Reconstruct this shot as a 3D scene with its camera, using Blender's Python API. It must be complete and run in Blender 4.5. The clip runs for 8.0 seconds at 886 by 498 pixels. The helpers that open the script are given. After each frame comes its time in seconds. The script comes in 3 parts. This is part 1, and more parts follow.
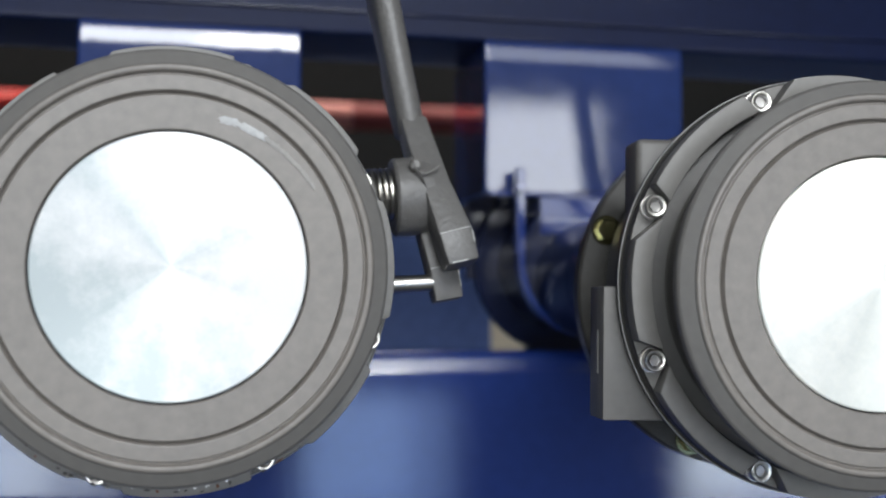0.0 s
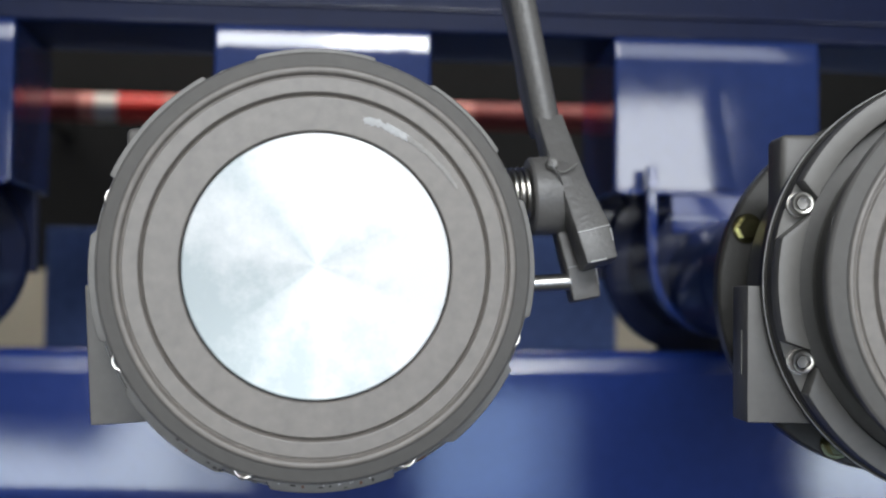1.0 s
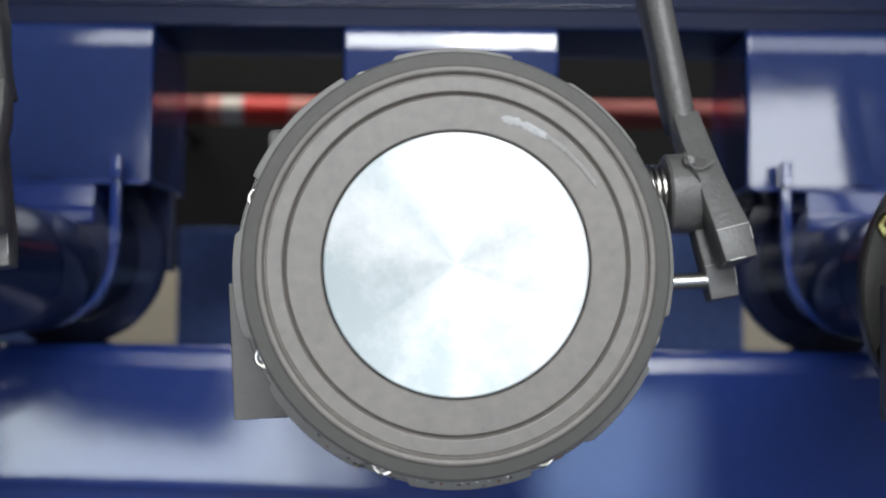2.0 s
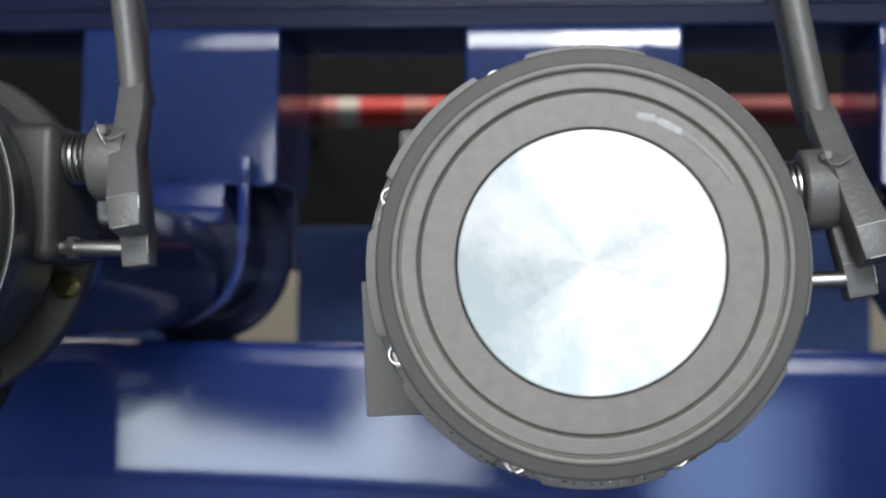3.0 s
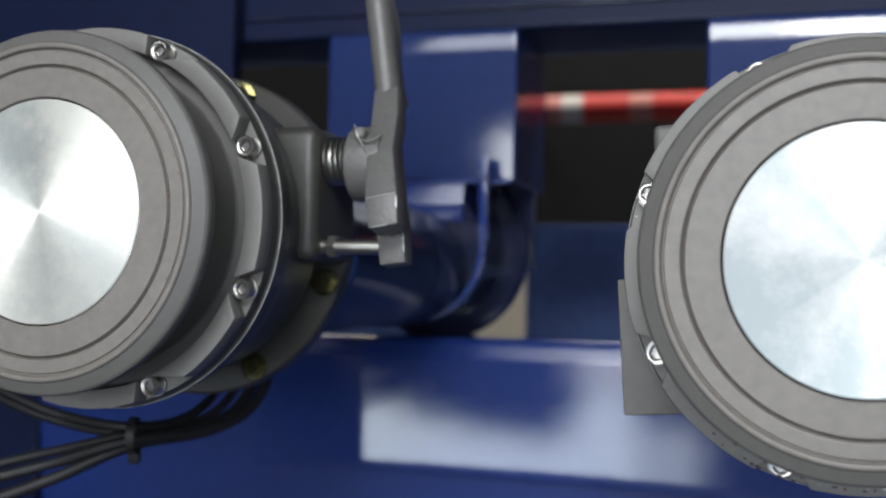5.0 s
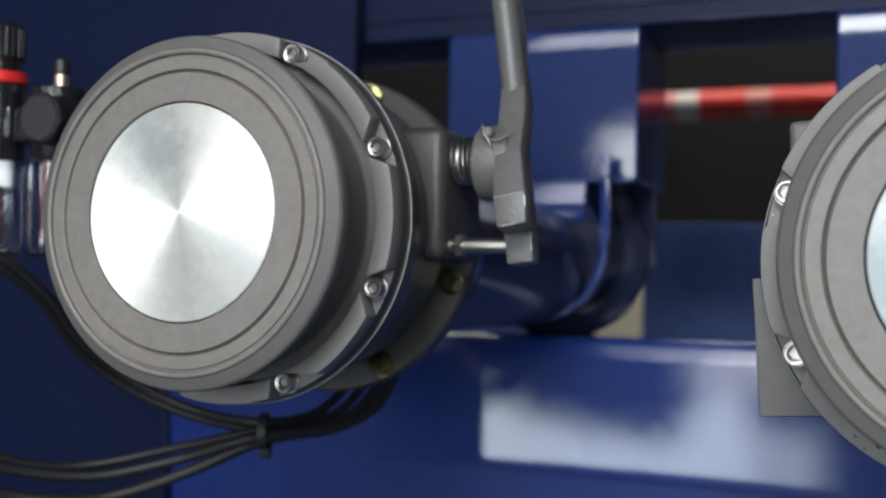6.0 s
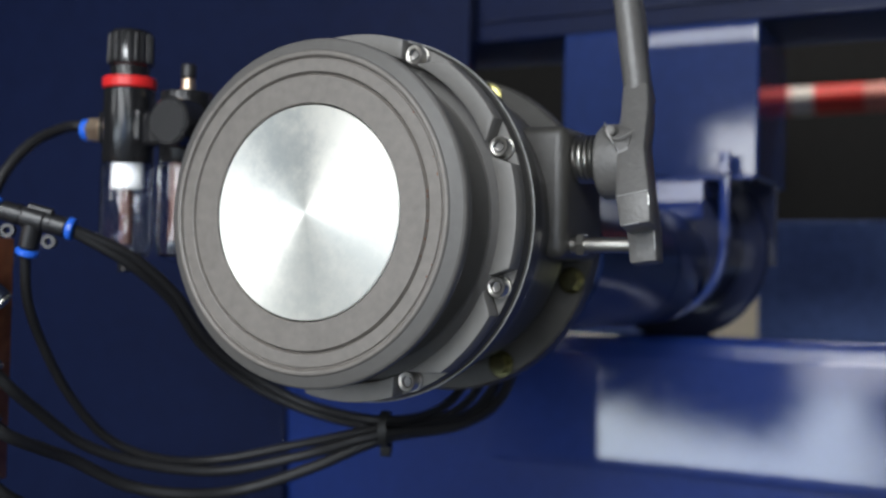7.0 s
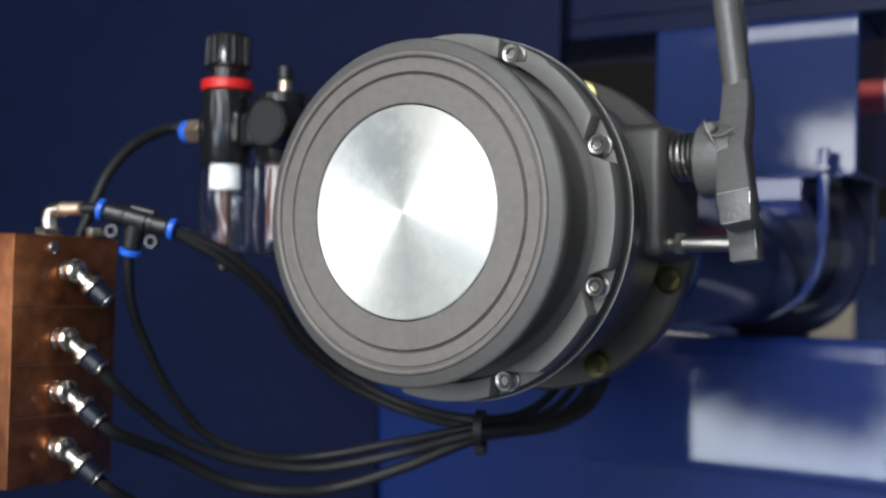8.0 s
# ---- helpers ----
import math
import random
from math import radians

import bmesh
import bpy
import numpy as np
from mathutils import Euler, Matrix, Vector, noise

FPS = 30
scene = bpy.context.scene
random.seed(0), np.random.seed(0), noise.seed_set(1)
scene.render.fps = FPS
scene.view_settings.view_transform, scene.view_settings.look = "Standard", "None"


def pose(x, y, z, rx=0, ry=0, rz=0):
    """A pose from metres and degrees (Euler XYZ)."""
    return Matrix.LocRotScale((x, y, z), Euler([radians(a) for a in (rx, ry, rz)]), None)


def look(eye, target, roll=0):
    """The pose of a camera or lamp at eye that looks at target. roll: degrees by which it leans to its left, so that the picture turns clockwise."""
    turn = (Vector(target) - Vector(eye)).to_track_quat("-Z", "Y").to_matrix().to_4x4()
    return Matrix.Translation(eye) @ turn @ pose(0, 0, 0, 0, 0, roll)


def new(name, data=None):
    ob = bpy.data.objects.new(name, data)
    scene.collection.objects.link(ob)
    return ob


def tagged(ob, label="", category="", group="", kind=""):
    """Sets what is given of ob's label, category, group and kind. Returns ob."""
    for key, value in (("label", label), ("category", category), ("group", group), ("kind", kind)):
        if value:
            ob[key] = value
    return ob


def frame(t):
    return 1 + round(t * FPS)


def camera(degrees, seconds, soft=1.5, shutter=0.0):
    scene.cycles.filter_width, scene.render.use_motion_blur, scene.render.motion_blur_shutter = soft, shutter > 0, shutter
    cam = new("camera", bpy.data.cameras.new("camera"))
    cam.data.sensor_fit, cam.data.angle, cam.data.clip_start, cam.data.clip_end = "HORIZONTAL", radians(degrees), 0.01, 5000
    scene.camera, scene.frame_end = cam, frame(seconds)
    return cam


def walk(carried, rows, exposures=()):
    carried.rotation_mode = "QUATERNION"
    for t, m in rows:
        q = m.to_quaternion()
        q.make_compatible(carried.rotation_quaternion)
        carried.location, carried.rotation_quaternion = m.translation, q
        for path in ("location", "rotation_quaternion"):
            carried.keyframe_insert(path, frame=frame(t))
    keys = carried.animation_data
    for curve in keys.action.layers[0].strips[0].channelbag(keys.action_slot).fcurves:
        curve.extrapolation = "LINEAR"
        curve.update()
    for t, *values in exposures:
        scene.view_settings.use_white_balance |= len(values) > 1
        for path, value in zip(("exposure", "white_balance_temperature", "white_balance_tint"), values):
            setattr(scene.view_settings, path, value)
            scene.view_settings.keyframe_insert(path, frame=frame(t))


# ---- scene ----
# Metres. x runs along the row of drums, y goes into the machine, the axis of the middle drum is 1 m above the floor.
AXIS = 1.0
cam = camera(41.84, 8.0, soft=1.9)
cam.data.dof.use_dof, cam.data.dof.focus_distance, cam.data.dof.aperture_fstop = True, 0.645, 5.2
PATH = [
    (0.0, 0.0198, -0.6274, -0.0180, -11.30, 2.77, 0.39),
    (0.5, 0.0133, -0.6249, -0.0185, -8.75, 2.79, 0.43),
    (1.0, 0.0068, -0.6249, -0.0185, -5.57, 2.72, 0.51),
    (1.5, 0.0011, -0.6246, -0.0186, -2.65, 2.64, 0.61),
    (3.0, -0.0169, -0.6257, -0.0199, 5.54, 2.54, 0.75),
    (3.5, -0.0221, -0.6271, -0.0200, 8.15, 2.48, 0.87),
    (4.0, -0.0282, -0.6283, -0.0201, 10.74, 2.41, 0.88),
    (4.5, -0.0338, -0.6295, -0.0201, 13.41, 2.34, 0.92),
    (6.0, -0.0517, -0.6376, -0.0204, 21.42, 2.11, 1.08),
    (6.5, -0.0572, -0.6401, -0.0207, 23.97, 2.07, 1.10),
    (7.0, -0.0630, -0.6427, -0.0204, 26.49, 1.96, 1.15),
    (7.5, -0.0667, -0.6451, -0.0204, 28.75, 1.88, 1.15),
    (8.0, -0.0718, -0.6467, -0.0204, 30.52, 1.83, 1.18),
]
walk(cam, [(t, pose(x, y, AXIS + z, 90 + pitch, 0, yaw) @ pose(0, 0, 0, 0, 0, roll)) for t, x, y, z, yaw, pitch, roll in PATH])

# ---- light ----
SUN_UP, SUN_TURN = 38.0, 200.0
world = bpy.data.worlds.new("world")
scene.world = world
world.use_nodes = True
wn = world.node_tree
sky = wn.nodes.new("ShaderNodeTexSky")
sky.sky_type, sky.sun_disc = "NISHITA", False
sky.sun_elevation, sky.sun_rotation = radians(SUN_UP), radians(SUN_TURN)
wn.links.new(sky.outputs[0], wn.nodes["Background"].inputs[0])
wn.nodes["Background"].inputs[1].default_value = 0.05


def area_lamp(name, at, target, sx, sy, watts, colour):
    data = bpy.data.lights.new(name, "AREA")
    data.shape, data.size, data.size_y, data.energy, data.color = "RECTANGLE", sx, sy, watts, colour
    ob = new(name, data)
    ob.matrix_world = look(at, target)
    return ob


# daylight from unseen openings behind the camera, arranged to shape reflections; added rear fills
OPENINGS = ((-1.3, -0.1, 1.4, 1.72), (1.15, 1.8, 1.4, 1.93), (-0.9, 0.6, 0.62, 1.38), (-2.05, -1.84, 0.11, 0.545), (-1.84, -1.66, 0.11, 0.465), (-1.66, -1.4, 0.11, 0.4), (-1.4, -1.15, 0.11, 0.36), (-1.15, -0.94, 0.11, 0.335), (-0.94, -0.86, 0.11, 0.47), (-0.86, -0.64, 0.11, 0.595), (-0.64, -0.35, 0.11, 0.42),
            (2.2, 3.2, 0.06, 0.4), (2.1, 2.7, 0.85, 1.35), (-1.7, -0.95, 2.5, 3.3), (-0.95, 0.0, 2.5, 3.3), (0.0, 0.95, 2.5, 3.3), (0.95, 2.2, 2.5, 3.3), (-3.3, -2.3, 0.95, 1.8), (0.42, 0.9, 0.05, 0.61), (0.9, 1.1, 0.05, 0.605))
SHARE = (1.2, 1.3, 0.72, 1.2, 1.2, 1.2, 1.2, 1.2, 1.2, 1.2, 0.7, 1.3, 0.9, 0.8, 2.3, 4.8, 0.45, 0.5, 0.72, 0.4)
WALL_Y, DAYLIGHT = -3.6, 31.0
# low openings step to outline the beam's bright patch; two are tinted blue
for (x0, x1, z0, z1), share in zip(OPENINGS, SHARE):
    area_lamp("window_daylight", ((x0 + x1) / 2, WALL_Y - 0.02, (z0 + z1) / 2), ((x0 + x1) / 2, 0.0, (z0 + z1) / 2), x1 - x0, z1 - z0, share * DAYLIGHT * (x1 - x0) * (z1 - z0), (0.38, 0.58, 1.0) if 0.6 < z1 < 0.62 else (0.76, 0.88, 1.0) if z1 < 0.6 else (0.92, 0.96, 1.0))
# unseen fill lamps added to brighten the plates, barrier bar and back wall
area_lamp("added_rear_fill", (0.0, 1.75, 3.4), (0.0, 1.9, 0.0), 4.0, 0.3, 105.0, (1.0, 0.97, 0.93))
area_lamp("added_back_wall_fill", (0.0, 3.3, 3.4), (0.0, 3.7, 0.0), 5.0, 0.3, 110.0, (1.0, 0.96, 0.9))


# ---- materials ----
def material(name, colour, rough=0.5, metal=0.0, grain=60.0, vary=0.12, bump=0.0, bump_scale=400.0, coat=0.0, coat_rough=0.05, rough_vary=0.08, tint=None, spec=0.5, coat_vary=0.0):
    m = bpy.data.materials.new(name)
    m.use_nodes = True
    t = m.node_tree
    b = t.nodes["Principled BSDF"]
    b.inputs["Metallic"].default_value = metal
    b.inputs["Coat Weight"].default_value = coat
    b.inputs["Specular IOR Level"].default_value = spec
    b.inputs["Coat Roughness"].default_value = coat_rough
    co = t.nodes.new("ShaderNodeTexCoord")
    big = t.nodes.new("ShaderNodeTexNoise")
    big.inputs["Scale"].default_value, big.inputs["Detail"].default_value = grain * 0.18, 5.0
    fine = t.nodes.new("ShaderNodeTexNoise")
    fine.inputs["Scale"].default_value, fine.inputs["Detail"].default_value = grain * 6, 3.0
    for n in (big, fine):
        t.links.new(co.outputs["Object"], n.inputs["Vector"])
    add = t.nodes.new("ShaderNodeMath")
    add.operation = "ADD"
    t.links.new(big.outputs[0], add.inputs[0])
    t.links.new(fine.outputs[0], add.inputs[1])
    ramp = t.nodes.new("ShaderNodeValToRGB")
    other = tint or colour
    ramp.color_ramp.elements[0].position, ramp.color_ramp.elements[1].position = 0.3, 0.7
    ramp.color_ramp.elements[0].color = (*[c * (1 - vary) for c in other], 1)
    ramp.color_ramp.elements[1].color = (*[min(1, c * (1 + vary)) for c in colour], 1)
    half = t.nodes.new("ShaderNodeMath")
    half.operation, half.inputs[1].default_value = "MULTIPLY", 0.5
    t.links.new(add.outputs[0], half.inputs[0])
    t.links.new(half.outputs[0], ramp.inputs[0])
    t.links.new(ramp.outputs[0], b.inputs["Base Color"])
    rr = t.nodes.new("ShaderNodeMapRange")
    rr.inputs["To Min"].default_value, rr.inputs["To Max"].default_value = max(0.0, rough - rough_vary), min(1.0, rough + rough_vary)
    t.links.new(big.outputs[0], rr.inputs["Value"])
    t.links.new(rr.outputs[0], b.inputs["Roughness"])
    if coat_vary:
        cr = t.nodes.new("ShaderNodeMapRange")
        cr.inputs["From Min"].default_value, cr.inputs["From Max"].default_value = 0.3, 0.7
        cr.inputs["To Min"].default_value, cr.inputs["To Max"].default_value = coat_rough - coat_vary, coat_rough + coat_vary
        t.links.new(fine.outputs[0], cr.inputs["Value"])
        t.links.new(cr.outputs[0], b.inputs["Coat Roughness"])
    if bump:
        bn = t.nodes.new("ShaderNodeTexNoise")
        bn.inputs["Scale"].default_value, bn.inputs["Detail"].default_value = bump_scale, 3.0
        t.links.new(co.outputs["Object"], bn.inputs["Vector"])
        bp = t.nodes.new("ShaderNodeBump")
        bp.inputs["Strength"].default_value, bp.inputs["Distance"].default_value = bump, 0.001
        t.links.new(bn.outputs[0], bp.inputs["Height"])
        t.links.new(bp.outputs[0], b.inputs["Normal"])
        t.links.new(bp.outputs[0], b.inputs["Coat Normal"])
    return m


BLUE = material("blue_gloss_paint", (0.009, 0.026, 0.142), 0.45, grain=14, vary=0.15, coat=1.0, coat_rough=0.055, bump=0.05, bump_scale=380, spec=0.1, coat_vary=0.035)
EDGE = material("rough_edge_blue_paint", (0.009, 0.026, 0.142), 0.45, grain=14, vary=0.15, coat=1.0, coat_rough=0.17, bump=0.3, bump_scale=420, spec=0.1)
INK = material("dark_blue_pipe_paint", (0.007, 0.016, 0.06), 0.45, grain=14, vary=0.2, coat=0.5, coat_rough=0.14, bump=0.05, bump_scale=120, spec=0.1)
# plate blue lightened in place of missing light behind the machine
PLATE = material("lightened_plate_blue", (0.12, 0.185, 0.42), 0.6, grain=10, vary=0.3, spec=0.1, coat=0.25, coat_rough=0.25)
# copies of the frame's blue, darkened to paint shade onto boxes and upper beam
BOXBLUE = material("shaded_blue_gloss_paint", (0.0075, 0.0205, 0.093), 0.45, grain=14, vary=0.15, coat=1.0, coat_rough=0.065, bump=0.04, bump_scale=230, spec=0.1, coat_vary=0.02)
BEAMBLUE = material("shaded_blue_beam_paint", (0.0034, 0.007, 0.029), 0.45, grain=14, vary=0.2, coat=0.26, coat_rough=0.06, bump=0.05, bump_scale=120, spec=0.1)
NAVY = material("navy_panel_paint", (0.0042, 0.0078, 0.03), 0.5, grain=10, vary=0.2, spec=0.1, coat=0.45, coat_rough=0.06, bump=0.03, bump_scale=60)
GREY = material("grey_cast_paint", (0.161, 0.145, 0.128), 0.5, grain=30, vary=0.13, bump=0.13, bump_scale=1800, tint=(0.137, 0.124, 0.11), spec=0.65)
# darker adapter paint, also used to paint shade into flange side and block
CHARCOAL = material("charcoal_adapter_and_shade", (0.044, 0.042, 0.038), 0.4, grain=30, vary=0.2, bump=0.3, bump_scale=700, spec=0.45)
# neutral rim grey; its darkness also paints shade into slope, pad and boss
RIM = material("dark_grey_cast_and_shade", (0.111, 0.106, 0.099), 0.5, grain=30, vary=0.12, bump=0.15, bump_scale=1500, spec=0.5)
CAST = material("grey_casting_paint", (0.152, 0.146, 0.136), 0.5, grain=30, vary=0.1, bump=0.2, bump_scale=1400, spec=0.5)
PALE_EDGE = material("pale_edge_paint", (0.3, 0.3, 0.29), 0.35, grain=60, vary=0.3)
LEVER = material("lever_grey_paint", (0.104, 0.1, 0.095), 0.42, grain=40, vary=0.14, bump=0.5, bump_scale=350)
STEEL = material("stainless_steel", (0.48, 0.465, 0.43), 0.3, metal=1.0, grain=80, vary=0.12)
DULLSTEEL = material("dull_socket_steel", (0.3, 0.29, 0.28), 0.35, metal=1.0, grain=80, vary=0.2)
BARE = material("scuffed_bare_metal", (0.5, 0.5, 0.49), 0.4, metal=0.8, grain=90, vary=0.2)
ZINC = material("yellow_zinc_steel", (0.37, 0.335, 0.17), 0.18, metal=1.0, grain=80, vary=0.25, tint=(0.2, 0.2, 0.1))
NICKEL = material("nickel_plated_brass", (0.66, 0.62, 0.55), 0.25, metal=1.0, grain=80, vary=0.12)
COPPER = material("copper_brown_block", (0.46, 0.17, 0.07), 0.38, metal=0.85, grain=12, vary=0.3, bump=0.3, bump_scale=70, tint=(0.22, 0.08, 0.04), rough_vary=0.15)
BRASS = material("bright_brass", (0.8, 0.62, 0.45), 0.42, metal=1.0, grain=80, vary=0.15)
OIL = material("reddish_brown_oil_tube", (0.075, 0.034, 0.028), 0.4, grain=40, vary=0.2)
BLACK = material("black_plastic", (0.014, 0.014, 0.015), 0.38, grain=50, vary=0.2)
GLOSSBLACK = material("glossy_black_paint", (0.012, 0.012, 0.013), 0.2, grain=50, vary=0.2)
HOSE = material("black_hose", (0.014, 0.014, 0.015), 0.5, spec=0.3, grain=80, vary=0.2)
COLLET = material("blue_collet_plastic", (0.02, 0.12, 0.62), 0.35, grain=50, vary=0.1)
RED = material("red_plastic", (0.62, 0.02, 0.02), 0.35, grain=40, vary=0.1)
DIMRED = material("dull_red_paint", (0.2, 0.026, 0.02), 0.5, grain=12, vary=0.35)
REDPAINT = material("red_barrier_paint", (0.62, 0.035, 0.022), 0.4, grain=12, vary=0.35)
WHITEPAINT = material("white_barrier_paint", (0.6, 0.56, 0.5), 0.45, grain=12, vary=0.15)
WHITEPART = material("white_filter_plastic", (0.75, 0.75, 0.73), 0.4, grain=40, vary=0.05)
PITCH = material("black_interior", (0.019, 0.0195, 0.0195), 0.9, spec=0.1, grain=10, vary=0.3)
BEIGE = material("beige_wall_paint", (0.62, 0.58, 0.48), 0.8, grain=6, vary=0.06)
CONCRETE = material("dark_concrete_floor", (0.055, 0.055, 0.054), 0.6, grain=3, vary=0.2, bump=0.1, bump_scale=60)
HALL = material("hall_wall_paint", (0.055, 0.055, 0.055), 0.8, grain=2, vary=0.1)
NAVYPART = material("dark_blue_plastic", (0.008, 0.011, 0.022), 0.35, grain=50, vary=0.15)
CHALK = material("whitish_smear", (0.37, 0.37, 0.365), 0.7, grain=90, vary=0.2)
HAZE = material("faint_smear", (0.225, 0.215, 0.2), 0.6, grain=90, vary=0.15)
RUST = material("rust_speck", (0.13, 0.055, 0.03), 0.8, grain=90, vary=0.3)
GRIME = material("oily_grime", (0.035, 0.032, 0.028), 0.6, grain=90, vary=0.3)
RUBBER = material("matt_black_tie", (0.01, 0.01, 0.01), 0.6, grain=60, vary=0.2)


def turned_disc_material(name, low, high, start, stop, sheen_lean=0.0, rough=0.6, grooves=0.78, dark_spots=()):
    m = bpy.data.materials.new(name)
    m.use_nodes = True
    t = m.node_tree
    b = t.nodes["Principled BSDF"]
    b.inputs["Metallic"].default_value = 1.0
    b.inputs["Roughness"].default_value = rough
    b.inputs["Anisotropic"].default_value = grooves
    b.inputs["Anisotropic Rotation"].default_value = 0.25
    tan = t.nodes.new("ShaderNodeTangent")
    tan.direction_type, tan.axis = "RADIAL", "Z"
    t.links.new(tan.outputs[0], b.inputs["Tangent"])
    co = t.nodes.new("ShaderNodeTexCoord")
    cloud = t.nodes.new("ShaderNodeTexNoise")
    cloud.inputs["Scale"].default_value, cloud.inputs["Detail"].default_value, cloud.inputs["Roughness"].default_value = 26.0, 10.0, 0.72
    t.links.new(co.outputs["Object"], cloud.inputs["Vector"])
    ramp = t.nodes.new("ShaderNodeValToRGB")
    ramp.color_ramp.elements[0].position, ramp.color_ramp.elements[1].position = start, stop
    ramp.color_ramp.elements[0].color = (*low, 1)
    ramp.color_ramp.elements[1].color = (*high, 1)
    # stains thicken to one side, which also paints in the sheen's bright side
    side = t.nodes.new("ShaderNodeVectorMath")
    side.operation, side.inputs[1].default_value = "DOT_PRODUCT", (sheen_lean * 0.88 / 0.066, sheen_lean * 0.48 / 0.066, 0)
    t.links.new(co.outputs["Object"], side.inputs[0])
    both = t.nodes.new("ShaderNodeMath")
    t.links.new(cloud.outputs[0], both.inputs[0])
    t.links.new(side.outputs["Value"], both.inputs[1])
    # angular noise paints bright and dull sheen sectors into the colour, meeting at the centre
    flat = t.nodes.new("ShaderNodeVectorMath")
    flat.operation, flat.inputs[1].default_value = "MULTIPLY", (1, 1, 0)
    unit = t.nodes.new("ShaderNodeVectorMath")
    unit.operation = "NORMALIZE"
    sheen_sector = t.nodes.new("ShaderNodeTexNoise")
    sheen_sector.inputs["Scale"].default_value, sheen_sector.inputs["Detail"].default_value = 1.7, 4.0
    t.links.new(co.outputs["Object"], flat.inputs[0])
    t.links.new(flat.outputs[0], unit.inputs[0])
    t.links.new(unit.outputs[0], sheen_sector.inputs["Vector"])
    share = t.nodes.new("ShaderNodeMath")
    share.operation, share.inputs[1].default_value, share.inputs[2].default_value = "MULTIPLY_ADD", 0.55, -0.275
    t.links.new(sheen_sector.outputs[0], share.inputs[0])
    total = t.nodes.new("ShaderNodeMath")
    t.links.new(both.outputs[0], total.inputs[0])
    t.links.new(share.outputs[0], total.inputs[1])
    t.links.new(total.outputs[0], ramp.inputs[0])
    colour = ramp.outputs[0]
    # darker spots with uneven edges: x, y, size, depth
    wobble = t.nodes.new("ShaderNodeMath")
    wobble.operation, wobble.inputs[1].default_value, wobble.inputs[2].default_value = "MULTIPLY_ADD", 0.06, -0.03
    t.links.new(cloud.outputs[0], wobble.inputs[0])
    for x, y, size, depth in dark_spots:
        far = t.nodes.new("ShaderNodeVectorMath")
        far.operation, far.inputs[1].default_value = "DISTANCE", (x, y, 0)
        t.links.new(flat.outputs[0], far.inputs[0])
        edge = t.nodes.new("ShaderNodeMath")
        t.links.new(far.outputs["Value"], edge.inputs[0])
        t.links.new(wobble.outputs[0], edge.inputs[1])
        spot = t.nodes.new("ShaderNodeMapRange")
        spot.interpolation_type = "SMOOTHSTEP"
        spot.inputs["From Min"].default_value, spot.inputs["From Max"].default_value = size, 0.002
        spot.inputs["To Min"].default_value, spot.inputs["To Max"].default_value = 0.0, depth
        t.links.new(edge.outputs[0], spot.inputs["Value"])
        mix = t.nodes.new("ShaderNodeMix")
        mix.data_type = "RGBA"
        mix.inputs[7].default_value = (0.36, 0.41, 0.43, 1)
        t.links.new(spot.outputs[0], mix.inputs[0])
        t.links.new(colour, mix.inputs[6])
        colour = mix.outputs[2]
    t.links.new(colour, b.inputs["Base Color"])
    return m


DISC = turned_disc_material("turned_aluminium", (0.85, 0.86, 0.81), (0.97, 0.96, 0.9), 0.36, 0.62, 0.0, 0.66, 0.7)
DISC_SPOTTED = turned_disc_material("spotted_turned_aluminium", (0.85, 0.86, 0.81), (0.97, 0.96, 0.9), 0.36, 0.62, 0.0, 0.66, 0.7, ((0.0314, 0.0306, 0.034, 0.42), (-0.034, -0.012, 0.03, 0.12)))
DISC_STAINED_SHEEN = turned_disc_material("stained_sheen_aluminium", (0.42, 0.46, 0.465), (0.69, 0.69, 0.68), 0.25, 0.64, 0.22)


def clear_plastic():
    m = bpy.data.materials.new("clear_bowl_plastic")
    m.use_nodes = True
    b = m.node_tree.nodes["Principled BSDF"]
    b.inputs["Base Color"].default_value = (0.93, 0.95, 0.97, 1)
    b.inputs["Transmission Weight"].default_value = 1.0
    b.inputs["Roughness"].default_value = 0.06
    b.inputs["IOR"].default_value = 1.45
    return m


CLEAR = clear_plastic()


# ---- building tools ----
def thing(name, label, category, m, group="", kind=""):
    ob = new(name)
    ob.matrix_world = m
    return tagged(ob, label, category, group, kind)


def link(name, bm, mat, parent=None, label="", smooth=True, sharp=40.0):
    data = bpy.data.meshes.new(name)
    bmesh.ops.recalc_face_normals(bm, faces=bm.faces)
    if smooth:
        for f in bm.faces:
            f.smooth = True
        for e in bm.edges:
            if len(e.link_faces) == 2 and e.calc_face_angle(0) > radians(sharp):
                e.smooth = False
    bm.to_mesh(data)
    bm.free()
    data.materials.append(mat)
    ob = new(name, data)
    if parent:
        ob.parent = parent
    if label:
        ob["label"] = label
    if mat in (BLUE, BOXBLUE, NAVY, INK, BEAMBLUE, EDGE):
        ob.modifiers.new("weighted_normal", "WEIGHTED_NORMAL").keep_sharp = True
    return ob


def part(name, bm, mat, parent, label="", sharp=40.0):
    return link(name, bm, mat, parent, label, True, sharp)


